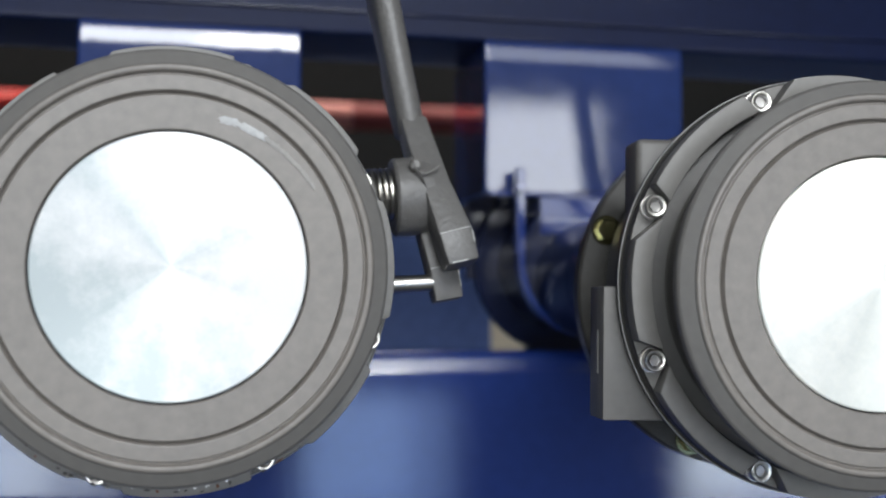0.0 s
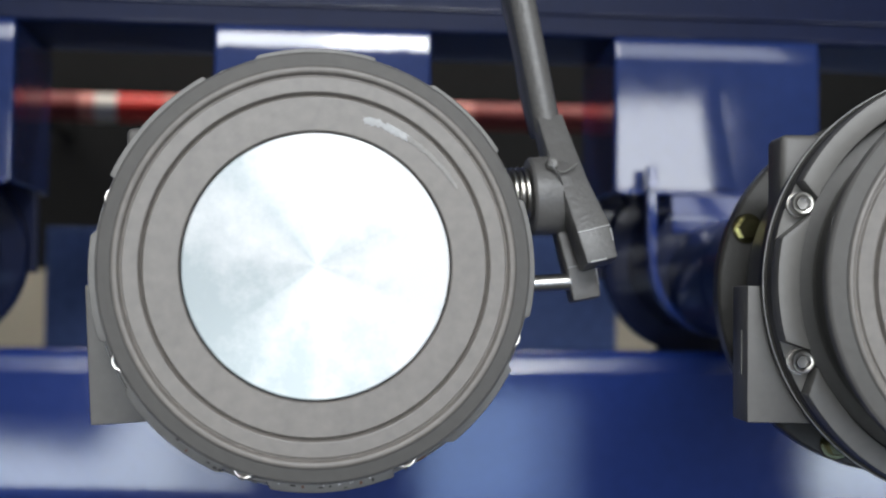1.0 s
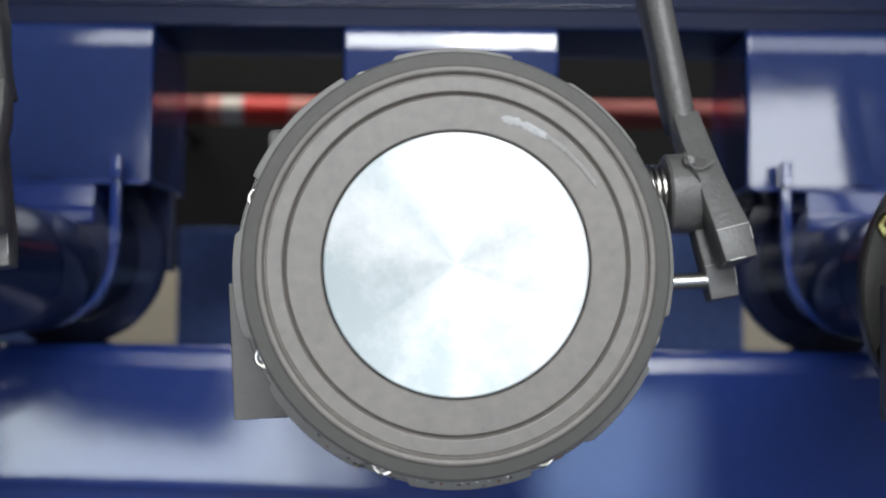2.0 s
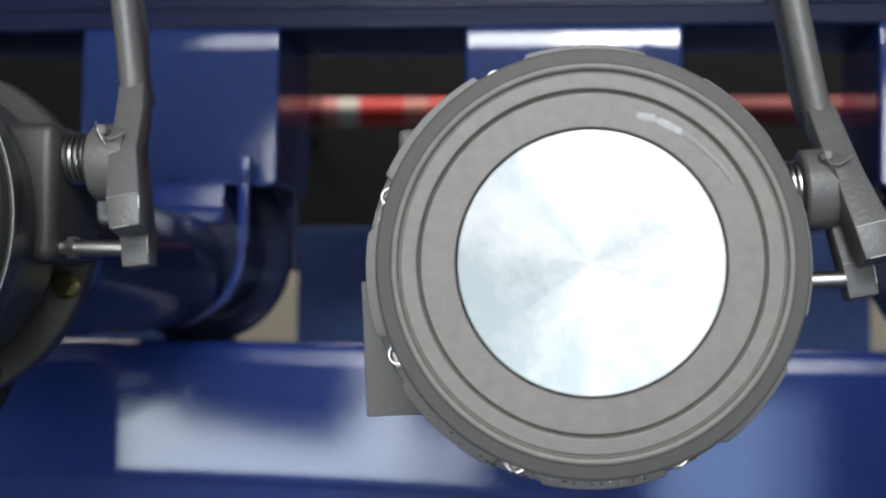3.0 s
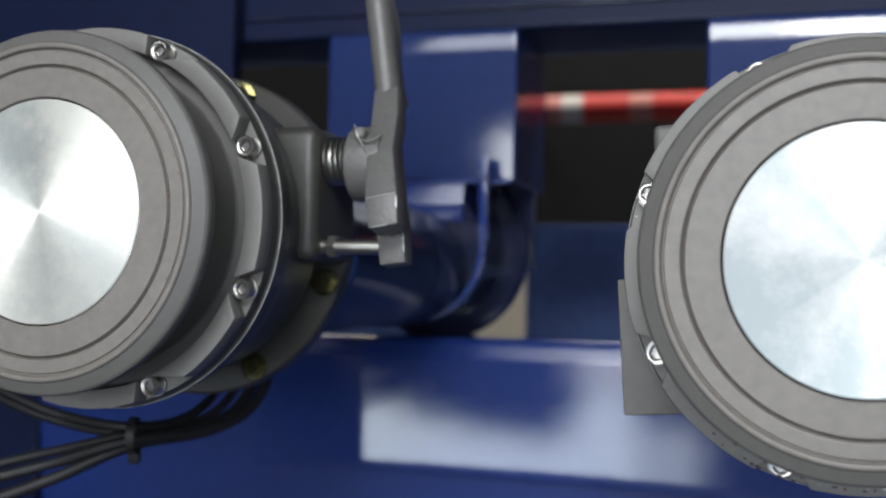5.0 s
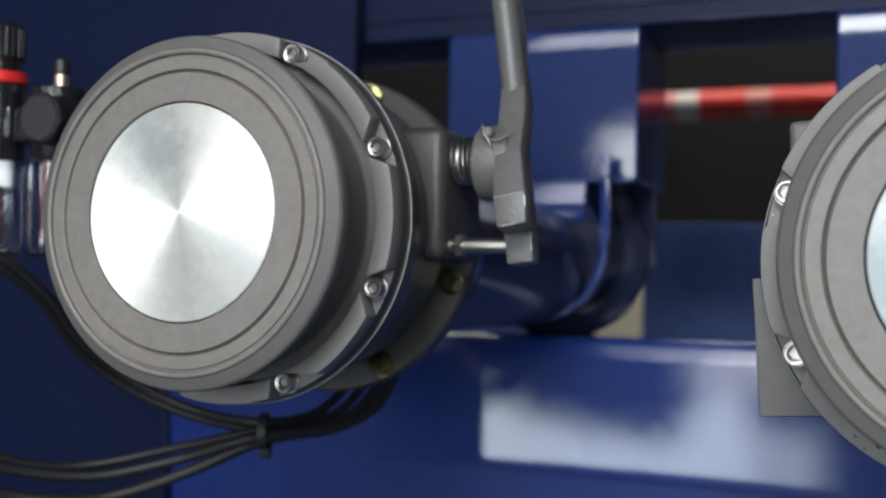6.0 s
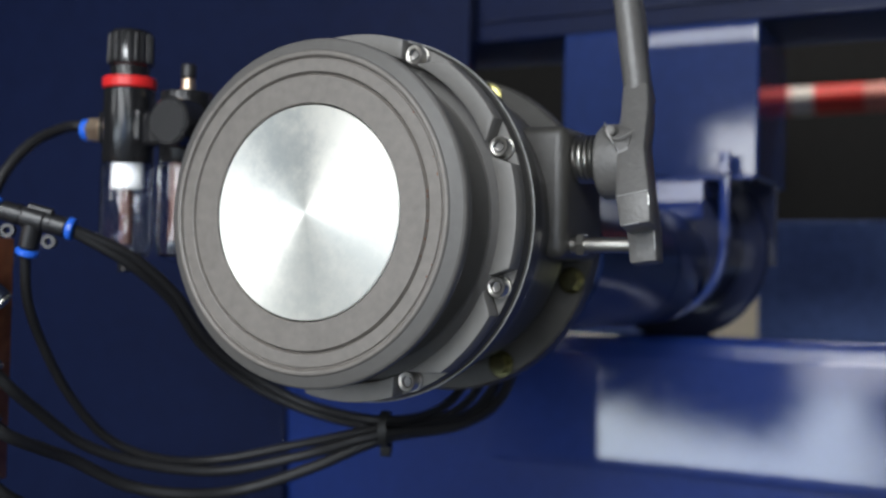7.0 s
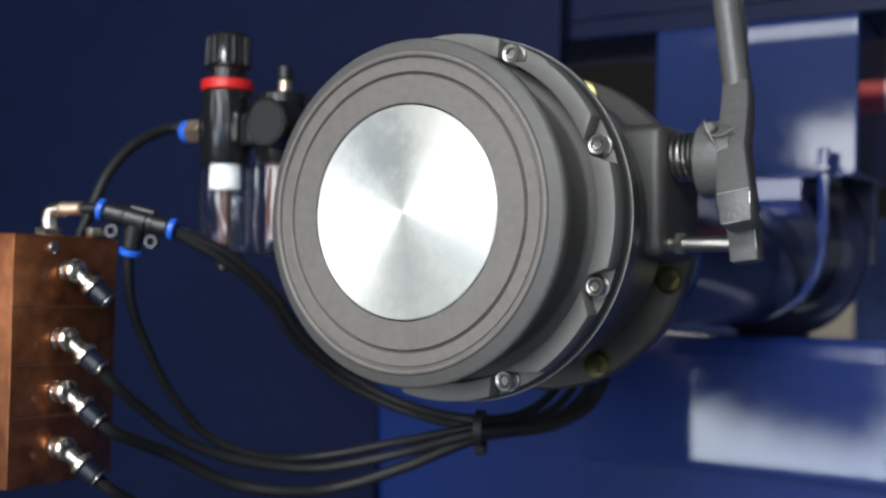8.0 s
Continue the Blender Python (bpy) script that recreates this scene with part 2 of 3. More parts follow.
def box(x0, x1, y0, y1, z0, z1, bevel=0.0, seg=2, m=None, bm=None):
    bm = bm or bmesh.new()
    made = bmesh.ops.create_cube(bm, size=1.0)["verts"]
    for v in made:
        v.co = Vector((x0 + (v.co.x + 0.5) * (x1 - x0), y0 + (v.co.y + 0.5) * (y1 - y0), z0 + (v.co.z + 0.5) * (z1 - z0)))
    if bevel:
        edges = list({e for v in made for e in v.link_edges})
        got = bmesh.ops.bevel(bm, geom=edges, offset=bevel, segments=seg, affect="EDGES", profile=0.5)
        made = list({v for f in got["faces"] for v in f.verts} | {v for v in made if v.is_valid})
    if m:
        bmesh.ops.transform(bm, matrix=m, verts=made)
    return bm


def lathe(profile, steps=96, bm=None, closed=False):
    """A turned form about the y axis; profile: rows of (radius, y)."""
    bm = bm or bmesh.new()
    rings = []
    for r, y in profile:
        if r < 1e-6:
            rings.append([bm.verts.new((0, y, 0))])
        else:
            rings.append([bm.verts.new((r * math.cos(a), y, r * math.sin(a))) for a in (math.tau * k / steps for k in range(steps))])
    pairs = list(zip(rings, rings[1:])) + ([(rings[-1], rings[0])] if closed else [])
    for a, b in pairs:
        for k in range(steps):
            j = (k + 1) % steps
            if len(a) == 1 and len(b) > 1:
                bm.faces.new((a[0], b[k], b[j]))
            elif len(b) == 1 and len(a) > 1:
                bm.faces.new((a[k], b[0], a[j]))
            elif len(a) > 1:
                bm.faces.new((a[k], b[k], b[j], a[j]))
    return bm


def turned(profile, m, steps=48, bm=None, closed=False):
    """A turned form laid by m: its own axis is y."""
    piece = lathe(profile, steps, None, closed)
    bmesh.ops.transform(piece, matrix=m, verts=piece.verts)
    if bm is None:
        return piece
    data = bpy.data.meshes.new("tmp")
    piece.to_mesh(data)
    piece.free()
    bm.from_mesh(data)
    bpy.data.meshes.remove(data)
    return bm


def along(a, b):
    """The pose at a whose y axis points to b."""
    return Matrix.Translation(a) @ (Vector(b) - Vector(a)).to_track_quat("Y", "Z").to_matrix().to_4x4()


def rod(a, b, r, bevel=0.001, steps=24, bm=None, r2=None):
    d = (Vector(b) - Vector(a)).length
    r2 = r2 or r
    return turned([(0, 0), (r - bevel, 0), (r, bevel), (r2, d - bevel), (r2 - bevel, d), (0, d)], along(a, b), steps, bm)


def hexagon(a, b, r, bevel=0.0008, bm=None):
    return rod(a, b, r, bevel, 6, bm)


def smooth_line(points, per=10):
    """A Catmull-Rom line through points."""
    p = [Vector(q) for q in points]
    p = [2 * p[0] - p[1], *p, 2 * p[-1] - p[-2]]
    out = []
    for i in range(1, len(p) - 2):
        for k in range(per):
            s = k / per
            a, b, c, d = p[i - 1 : i + 3]
            out.append(0.5 * (2 * b + (c - a) * s + (2 * a - 5 * b + 4 * c - d) * s * s + (3 * b - a - 3 * c + d) * s ** 3))
    return out + [p[-2]]


def sweep(points, r, steps=12, bm=None, ends=True):
    """A round tube along points; r: one radius or a list."""
    bm = bm or bmesh.new()
    n = len(points)
    radii = r if isinstance(r, (list, tuple)) else [r] * n
    side, rings = None, []
    for i, p in enumerate(points):
        d = (points[min(i + 1, n - 1)] - points[max(i - 1, 0)]).normalized()
        if side is None:
            side = d.orthogonal().normalized()
        side = (side - d * side.dot(d)).normalized()
        up = d.cross(side)
        rings.append([bm.verts.new(p + radii[i] * (math.cos(a) * side + math.sin(a) * up)) for a in (math.tau * k / steps for k in range(steps))])
    for a, b in zip(rings, rings[1:]):
        for k in range(steps):
            bm.faces.new((a[k], a[(k + 1) % steps], b[(k + 1) % steps], b[k]))
    if ends:
        bm.faces.new(rings[0][::-1])
        bm.faces.new(rings[-1])
    return bm


def prism(outline, depth, m, bevel=0.001):
    """A plate: its outline in x and z, from y = 0 to depth, laid by m."""
    piece = bmesh.new()
    low = [piece.verts.new((x, 0, z)) for x, z in outline]
    high = [piece.verts.new((x, depth, z)) for x, z in outline]
    piece.faces.new(low)
    piece.faces.new(high[::-1])
    for k in range(len(outline)):
        j = (k + 1) % len(outline)
        piece.faces.new((low[k], high[k], high[j], low[j]))
    bmesh.ops.recalc_face_normals(piece, faces=piece.faces)
    if bevel:
        bmesh.ops.bevel(piece, geom=list(piece.edges), offset=bevel, segments=2, affect="EDGES", profile=0.5)
    bmesh.ops.transform(piece, matrix=m, verts=piece.verts)
    return piece


def arc_block(r0, r1, front0, front1, back, a0, a1, steps=10, bevel=0.0008, slant=(0.0, 0.0), brow=()):
    """A raised piece of a ring with a sloping front, from angle a0 to a1 in degrees; brow: where its front turns down to the rim; its ends draw in by the two slants towards the rim."""
    bm = bmesh.new()
    cols = []
    for k in range(steps + 1):
        s = k / steps
        col = []
        for r, y in ((r0, front0), *brow, (r1, front1), (r1, back), (r0, back)):
            lo = a0 + slant[0] * (r - r0) / (r1 - r0)
            hi = a1 - slant[1] * (r - r0) / (r1 - r0)
            a = radians(lo + (hi - lo) * s)
            col.append(bm.verts.new((r * math.cos(a), y, r * math.sin(a))))
        cols.append(col)
    for a, b in zip(cols, cols[1:]):
        for k in range(len(a)):
            j = (k + 1) % len(a)
            bm.faces.new((a[k], b[k], b[j], a[j]))
    bm.faces.new(cols[0])
    bm.faces.new(cols[-1][::-1])
    bmesh.ops.recalc_face_normals(bm, faces=bm.faces)
    hard = [e for e in bm.edges if e.calc_face_angle(0) > radians(35)]
    bmesh.ops.bevel(bm, geom=hard, offset=bevel, segments=2, affect="EDGES", profile=0.5)
    return bm


# ---- the hall ----
def slab(name, x0, x1, y0, y1, z0, z1, mat, label, category, bevel=0.0):
    return tagged(link(name, box(x0, x1, y0, y1, z0, z1, bevel), mat, None, "", bool(bevel)), label, category, "", "structure")


slab("floor", -6, 6, -3.7, 4, -0.1, 0.0, CONCRETE, "dark grey concrete workshop floor under the machine", "floor")
slab("ceiling", -6, 6, -3.7, 4, 3.6, 3.7, HALL, "dark grey workshop ceiling", "ceiling")
slab("wall_west", -6.1, -6, -3.7, 4, 0, 3.6, HALL, "grey painted workshop wall", "wall")
slab("wall_east", 6, 6.1, -3.7, 4, 0, 3.6, HALL, "grey painted workshop wall", "wall")
slab("wall_north", -6, 6, 4.0, 4.1, 0, 3.6, BEIGE, "beige painted wall behind the machine", "wall")


def wall_with_openings(name, holes, x0, x1, y0, y1, z0, z1, mat, label):
    """One wall; openings go through it."""
    xs = sorted({x0, x1, *[v for h in holes for v in h[:2]]})
    zs = sorted({z0, z1, *[v for h in holes for v in h[2:]]})
    bm = bmesh.new()
    solid = lambda i, k: 0 <= i < len(xs) - 1 and 0 <= k < len(zs) - 1 and not any(a <= xs[i] and xs[i + 1] <= b and c <= zs[k] and zs[k + 1] <= d for a, b, c, d in holes)
    vert = {}

    def v(x, y, z):
        if (x, y, z) not in vert:
            vert[(x, y, z)] = bm.verts.new((x, y, z))
        return vert[(x, y, z)]

    for i in range(len(xs) - 1):
        for k in range(len(zs) - 1):
            if not solid(i, k):
                continue
            a, b, c, d = xs[i], xs[i + 1], zs[k], zs[k + 1]
            for y in (y0, y1):
                bm.faces.new((v(a, y, c), v(b, y, c), v(b, y, d), v(a, y, d)))
            if not solid(i - 1, k):
                bm.faces.new((v(a, y0, c), v(a, y1, c), v(a, y1, d), v(a, y0, d)))
            if not solid(i + 1, k):
                bm.faces.new((v(b, y0, c), v(b, y1, c), v(b, y1, d), v(b, y0, d)))
            if not solid(i, k - 1):
                bm.faces.new((v(a, y0, c), v(b, y0, c), v(b, y1, c), v(a, y1, c)))
            if not solid(i, k + 1):
                bm.faces.new((v(a, y0, d), v(b, y0, d), v(b, y1, d), v(a, y1, d)))
    return tagged(link(name, bm, mat, None, "", False), label, "wall", "", "structure")


# unseen wall, its openings cut where reflections need a bright area
wall_with_openings("wall_south", OPENINGS, -6, 6, -3.7, WALL_Y, 0, 3.6, HALL, "unseen grey wall with openings arranged to shape reflections")

# ---- the machine's frame ----
Z = AXIS
BOX_X = ((-0.4845, -0.286), (-0.1045, 0.101), (0.28, 0.487))


def run_of(profile, x0, x1):
    """A bar along x with the given outline in y and z."""
    bm = bmesh.new()
    ends = [[bm.verts.new((x, y, z)) for y, z in profile] for x in (x0, x1)]
    for k in range(len(profile)):
        j = (k + 1) % len(profile)
        bm.faces.new((ends[0][k], ends[1][k], ends[1][j], ends[0][j]))
    bm.faces.new(ends[0])
    bm.faces.new(ends[1][::-1])
    return bm


def reflection_plate(x0, x1, x2):
    """A made-up plate that bounds the beam's bright patch: flat from x1 to x2 with a lower edge that runs down, drawn
    back into the beam from x1 to x0.
    """
    profile = [(0.47, -0.1952), (0.4562, -0.1938), (0.4554, -0.1915), (0.4551, -0.188), (0.455, -0.183), (0.455, -0.084), (0.4553, -0.0822), (0.4558, -0.0806), (0.4566, -0.0804)]
    bm = bmesh.new()
    cols = []
    for x in [x0 + (x1 - x0) * k / 12 for k in range(12)] + [x1 + 0.08 * k for k in range(14)] + [x2]:
        s, drop = min(1.0, (x - x0) / (x1 - x0)), 0.06 * min(1.0, max(0.0, x - x1)) ** 2
        col = []
        for y, z in profile:
            z -= drop if z < -0.15 else 0.0
            beam = 0.457 + 0.0748 * max(0.0, -0.0822 - z)
            col.append(bm.verts.new((x, beam + (min(y, beam) - beam) * s, z)))
        cols.append(col)
    for a, b in zip(cols, cols[1:]):
        for k in range(len(profile) - 1):
            bm.faces.new((a[k], a[k + 1], b[k + 1], b[k]))
    bmesh.ops.recalc_face_normals(bm, faces=bm.faces)
    bm.faces.ensure_lookup_table()
    if bm.faces[4].normal.y > 0:
        bmesh.ops.reverse_faces(bm, faces=bm.faces)
    return bm


def lower_beam():
    ob = thing("lower_beam", "glossy blue painted box beam with a rounded top edge", "beam", pose(0, 0, Z))
    # the front leans back below so that it mirrors the dark floor
    prof = [(0.53, -1.0), (0.47, -0.26), (0.4567, -0.0822), (0.4632, -0.0814), (0.4676, -0.0715), (0.4676, -0.0621), (0.56, -0.062), (0.56, -1.0)]
    part("body", run_of(prof, -0.807, 1.8), BLUE, ob)
    # tilted and roughened to spread a highlight band along the edge
    part("top_edge", run_of([(0.4566, -0.0804), (0.4592, -0.0702), (0.461, -0.0662), (0.4634, -0.0634), (0.4672, -0.0621), (0.4672, -0.0715), (0.463, -0.0804)], -0.806, 1.8), EDGE, ob, "rough top edge tilted to catch window light")
    part("reflection_plate", reflection_plate(-0.56, -0.43, 1.79), BLUE, ob, "added plate that bounds the bright patch")
    return ob


lower_beam()


def upper_beam():
    ob = thing("upper_beam", "blue cross beam above the boxes, darkened for shade", "beam", pose(0, 0, Z))
    # rises out of view to keep window light off the back
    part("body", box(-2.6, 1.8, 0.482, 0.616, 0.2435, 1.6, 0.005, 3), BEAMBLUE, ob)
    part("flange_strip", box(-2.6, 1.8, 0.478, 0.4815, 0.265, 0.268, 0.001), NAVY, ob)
    return ob


upper_beam()


def cover_box(x0, x1):
    ob = thing("cover_box", "glossy blue sheet metal cover box over the pipe", "box", pose(0, 0, Z), "cover boxes")
    prof = [(0.471, 0.0905), (0.471, 0.2125), (0.4712, 0.2215), (0.4716, 0.23), (0.47235, 0.2375), (0.4731, 0.242), (0.4745, 0.2434), (0.615, 0.2434), (0.615, 0.0905)]
    bm = run_of(prof, x0, x1)
    bmesh.ops.recalc_face_normals(bm, faces=bm.faces)
    side = [e for e in bm.edges if e.calc_face_angle(0) > radians(60)]
    bmesh.ops.bevel(bm, geom=side, offset=0.0035, segments=3, affect="EDGES", profile=0.5)
    part("body", bm, BOXBLUE, ob)
    part("lip", box(x0 + 0.002, x1 - 0.002, 0.459, 0.4705, 0.0885, 0.0925, 0.001), BLUE, ob)
    return ob


for a, b in BOX_X:
    cover_box(a, b)


def duct(x, side, front):
    ob = thing("blue_pipe", "glossy blue painted pipe stub with a clamp ring", "pipe", pose(x, 0, Z + 0.026), "blue pipes")
    body = part("body", lathe([(0, front), (0.054, front), (0.056, front + 0.002), (0.056, 0.352), (0.0571, 0.354), (0.0571, 0.358), (0.056, 0.36), (0.056, 0.459), (0, 0.459)], 72), INK, ob)
    body.location.z = -0.02
    part("tube", lathe([(0, 0.4592), (0.0675, 0.4592), (0.069, 0.4605), (0.069, 0.55), (0, 0.55)], 64), NAVY, ob)
    part("ring", arc_block(0.0692, 0.0757, 0.4445, 0.4445, 0.46, *((-85, 6) if side > 0 else (174, 265)), 40, 0.0012), BLUE, ob)
    a, b = sorted((side * 0.0505, side * -0.065))
    saddle = [(0.4585, 0.0615), (0.4548, 0.0425), (0.4546, 0.035), (0.4568, 0.0265), (0.464, 0.0215), (0.472, 0.019), (0.55, 0.019), (0.55, 0.0615)]
    part("saddle_block", run_of(saddle, a, b), BLUE, ob)
    # added dark plate that hides the gap beside the pipe from the camera
    a, b = sorted((side * 0.0985, side * -0.02))
    part("gap_cover_plate", box(a, b, 0.567, 0.58, -0.017, 0.1, 0.001), NAVY, ob)
    part("back_flange", lathe([(0, 0.5502), (0.092, 0.5502), (0.094, 0.552), (0.094, 0.566), (0, 0.566)], 64), NAVY, ob)
    part("tab", box(side * 0.0735 - 0.0045, side * 0.0735 + 0.0045, 0.4435, 0.4545, 0.0055, 0.088, 0.0012), BLUE, ob)
    part("tab_bolt", hexagon((side * 0.075, 0.442, 0.07), (side * 0.075, 0.4365, 0.07), 0.006), BLUE, ob)
    return ob


duct(-0.385, 1, 0.148)
duct(-0.002, 1, 0.148)
duct(0.3835, -1, 0.112)

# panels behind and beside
# the side panel's unseen upper part blocks window light too
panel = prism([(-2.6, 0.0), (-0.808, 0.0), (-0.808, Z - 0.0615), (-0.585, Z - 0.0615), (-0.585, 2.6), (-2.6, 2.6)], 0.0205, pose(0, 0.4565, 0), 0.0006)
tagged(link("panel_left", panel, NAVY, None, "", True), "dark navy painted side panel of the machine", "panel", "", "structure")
for x0, x1 in ((-1.6, -0.57), (-0.45, 0.49), (0.64, 1.6)):
    slab("back_plate", x0, x1, 1.3, 1.33, 0.0, 1.1, PLATE, "dark navy plate inside the machine", "panel", 0.002)
# black sheet standing in for the unlit depth behind the machine
slab("dark_depth_sheet", -2.8, 2.2, 2.4, 2.43, 1.06, 3.0, PITCH, "black sheet standing in for the dark interior", "panel")


def barrier_bar():
    ob = thing("barrier_bar", "red and white striped barrier bar fixed to the dark sheet", "barrier", pose(0, 2.1, Z + 0.428))
    x = -0.66
    pale = material("pale_red_paint", (0.55, 0.2, 0.16), 0.45, grain=12, vary=0.3)
    for end, mat in ((-0.57, DIMRED), (-0.535, pale), (-0.485, WHITEPAINT), (-0.375, REDPAINT), (-0.32, pale), (-0.16, REDPAINT), (-0.1, pale), (0.06, REDPAINT), (0.12, pale), (0.24, REDPAINT), (0.34, pale), (0.75, DIMRED)):
        part("stripe", rod((x, 0, 0), (end, 0, 0), 0.032, 0.0005, 24), mat, ob, "white band" if mat is WHITEPAINT else "red band")
        x = end
    for x in (-0.66, 0.75):
        part("bracket", box(x - 0.012, x + 0.012, 0.0, 0.299, -0.03, 0.03, 0.004), PITCH, ob)
    return ob


barrier_bar()


# ---- the drums ----
def patch(x, z, sx, sz, y, seed, turn=0.0, n=18):
    """A thin flake with an uneven edge, lying on a face that looks to -y."""
    rnd = random.Random(seed)
    bm = bmesh.new()
    c, s = math.cos(radians(turn)), math.sin(radians(turn))
    rim = []
    for k in range(n):
        a, f = math.tau * k / n, rnd.uniform(0.6, 1.15)
        u, v = sx * f * math.cos(a), sz * f * math.sin(a)
        rim.append((x + u * c - v * s, z + u * s + v * c))
    low = [bm.verts.new((p, y, q)) for p, q in rim]
    high = [bm.verts.new((x + (p - x) * 0.9, y - 0.00009, z + (q - z) * 0.9)) for p, q in rim]
    bm.faces.new(high)
    for k in range(n):
        bm.faces.new((low[k], low[(k + 1) % n], high[(k + 1) % n], high[k]))
    return bm


# how far each screw's pocket opens at the rim, in degrees to either side
POCKETS = ((7, 8), (13, 4), (10, 5), (5, 11), (7, 8), (6, 8), (5, 13), (8, 7))


def drum(at, turn, roll, disc_mat, disc_turn, label, rear_turn=0.0):
    ob = thing("brake_drum", label, "drum", pose(*at, 0, -roll, turn), "row of drums")
    part("front_cover", lathe([(0.0668, -0.0485), (0.0668, -0.0513), (0.0675, -0.052), (0.0838, -0.052), (0.0842, -0.0517), (0.0849, -0.0497), (0.0853, -0.049), (0.0857, -0.0497), (0.0864, -0.0516), (0.087, -0.0518),
          (0.0938, -0.0518), (0.0942, -0.0515), (0.0946, -0.0506), (0.095, -0.0505), (0.0954, -0.0508), (0.0959, -0.0526), (0.0966, -0.0531), (0.0974, -0.0533), (0.0984, -0.0531), (0.099, -0.0526), (0.099, -0.045)], 176), GREY, ob, "", 14.0)
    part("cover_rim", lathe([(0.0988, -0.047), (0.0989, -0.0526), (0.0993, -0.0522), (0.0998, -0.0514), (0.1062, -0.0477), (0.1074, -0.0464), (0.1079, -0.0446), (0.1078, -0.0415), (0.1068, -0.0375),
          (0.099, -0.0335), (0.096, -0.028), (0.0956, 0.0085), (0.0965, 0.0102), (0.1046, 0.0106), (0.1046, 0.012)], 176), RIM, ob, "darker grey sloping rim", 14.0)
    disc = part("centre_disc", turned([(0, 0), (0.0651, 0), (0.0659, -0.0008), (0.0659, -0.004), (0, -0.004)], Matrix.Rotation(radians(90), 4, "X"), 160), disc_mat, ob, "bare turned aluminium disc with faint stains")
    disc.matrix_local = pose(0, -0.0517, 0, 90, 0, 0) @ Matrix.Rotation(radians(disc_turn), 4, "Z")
    part("flange", lathe([(0.1, 0.0118), (0.1182, 0.0118), (0.1188, 0.0128), (0.1188, 0.0198), (0.1198, 0.0206), (0.1203, 0.0214), (0.1203, 0.0262), (0.1195, 0.0285), (0.1, 0.0285)], 144), CHARCOAL, ob, "flange ring with shade in its dark colour")
    part("rim_edge", lathe([(0.12, 0.0207), (0.1205, 0.021), (0.1207, 0.0214), (0.1207, 0.0218), (0.1204, 0.0222), (0.12, 0.0222)], 144, None, True), PALE_EDGE, ob, "thin pale edge of the flange")
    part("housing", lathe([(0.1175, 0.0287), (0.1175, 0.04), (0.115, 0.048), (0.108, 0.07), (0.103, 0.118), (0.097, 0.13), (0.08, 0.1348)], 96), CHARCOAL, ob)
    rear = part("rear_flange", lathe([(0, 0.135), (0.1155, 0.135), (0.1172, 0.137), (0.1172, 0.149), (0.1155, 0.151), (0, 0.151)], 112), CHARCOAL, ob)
    rear.location.z = -0.003
    part("pocket_floor", lathe([(0.1064, 0.0116), (0.1183, 0.0116), (0.1183, 0.0117), (0.1064, 0.0117)], 96, None, True), CAST, ob)
    for k in range(8):
        a = 22.5 + 45 * k
        (low, high), (next_low, next_high) = POCKETS[k], POCKETS[(k + 1) % 8]
        part("raised_arc", arc_block(0.107, 0.1189, -0.0018, -0.0026, 0.0119, a + 2.6, a + 42.4, 14, 0.0007, (high - 2.6, next_low - 2.6)), CAST, ob)
        c, s = math.cos(radians(a)), math.sin(radians(a))
        at_bolt = Matrix.Translation((0.1121 * c, 0.0074, 0.1121 * s))
        head = part("cap_screw", turned([(0.0034, -0.0018), (0.0036, -0.0045), (0.0042, -0.005), (0.0057, -0.005), (0.0063, -0.0043), (0.0063, 0.0066), (0, 0.0066), (0, -0.0018)], at_bolt, 28), STEEL, ob, "stainless socket head screw")
        part("washer", turned([(0.006, 0.0028), (0.0071, 0.0028), (0.0073, 0.0031), (0.0073, 0.0043), (0.006, 0.0043)], at_bolt, 28, None, True), DULLSTEEL, head)
        part("socket", turned([(0, -0.0017), (0.0037, -0.0019), (0.0037, -0.0046), (0.0033, -0.0046), (0.0033, -0.0021), (0, -0.0019)], at_bolt, 6), DULLSTEEL, head)
    for k in range(8):
        a = radians(22.5 + rear_turn + 45 * k)
        c, s = 0.1068 * math.cos(a), 0.1068 * math.sin(a)
        s -= 0.003
        nut = part("flange_bolt", hexagon((c, 0.1265, s), (c, 0.1345, s), 0.0075), ZINC, ob, "yellow zinc plated hexagon bolt")
        part("washer", rod((c, 0.1328, s), (c, 0.1349, s), 0.0098, 0.0003), ZINC, nut)
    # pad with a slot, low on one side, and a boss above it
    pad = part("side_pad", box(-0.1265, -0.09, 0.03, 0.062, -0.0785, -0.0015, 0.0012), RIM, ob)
    part("slot", box(-0.12705, -0.12655, 0.041, 0.047, -0.052, -0.027), CAST, pad, "pale slot")
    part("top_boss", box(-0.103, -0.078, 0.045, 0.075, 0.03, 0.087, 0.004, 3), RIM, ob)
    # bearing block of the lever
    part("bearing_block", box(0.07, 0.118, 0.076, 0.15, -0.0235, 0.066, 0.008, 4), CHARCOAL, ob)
    part("spindle", rod((0.112, 0.098, 0.04), (0.158, 0.098, 0.04), 0.008), STEEL, ob)
    coil = [Vector((0.1188 + 0.0185 * k / 80, 0.098 + 0.015 * math.cos(k * math.tau / 16), 0.0445 + 0.015 * math.sin(k * math.tau / 16))) for k in range(81)]
    part("spring", sweep(coil, 0.0016, 8), STEEL, ob, "wound steel spring")
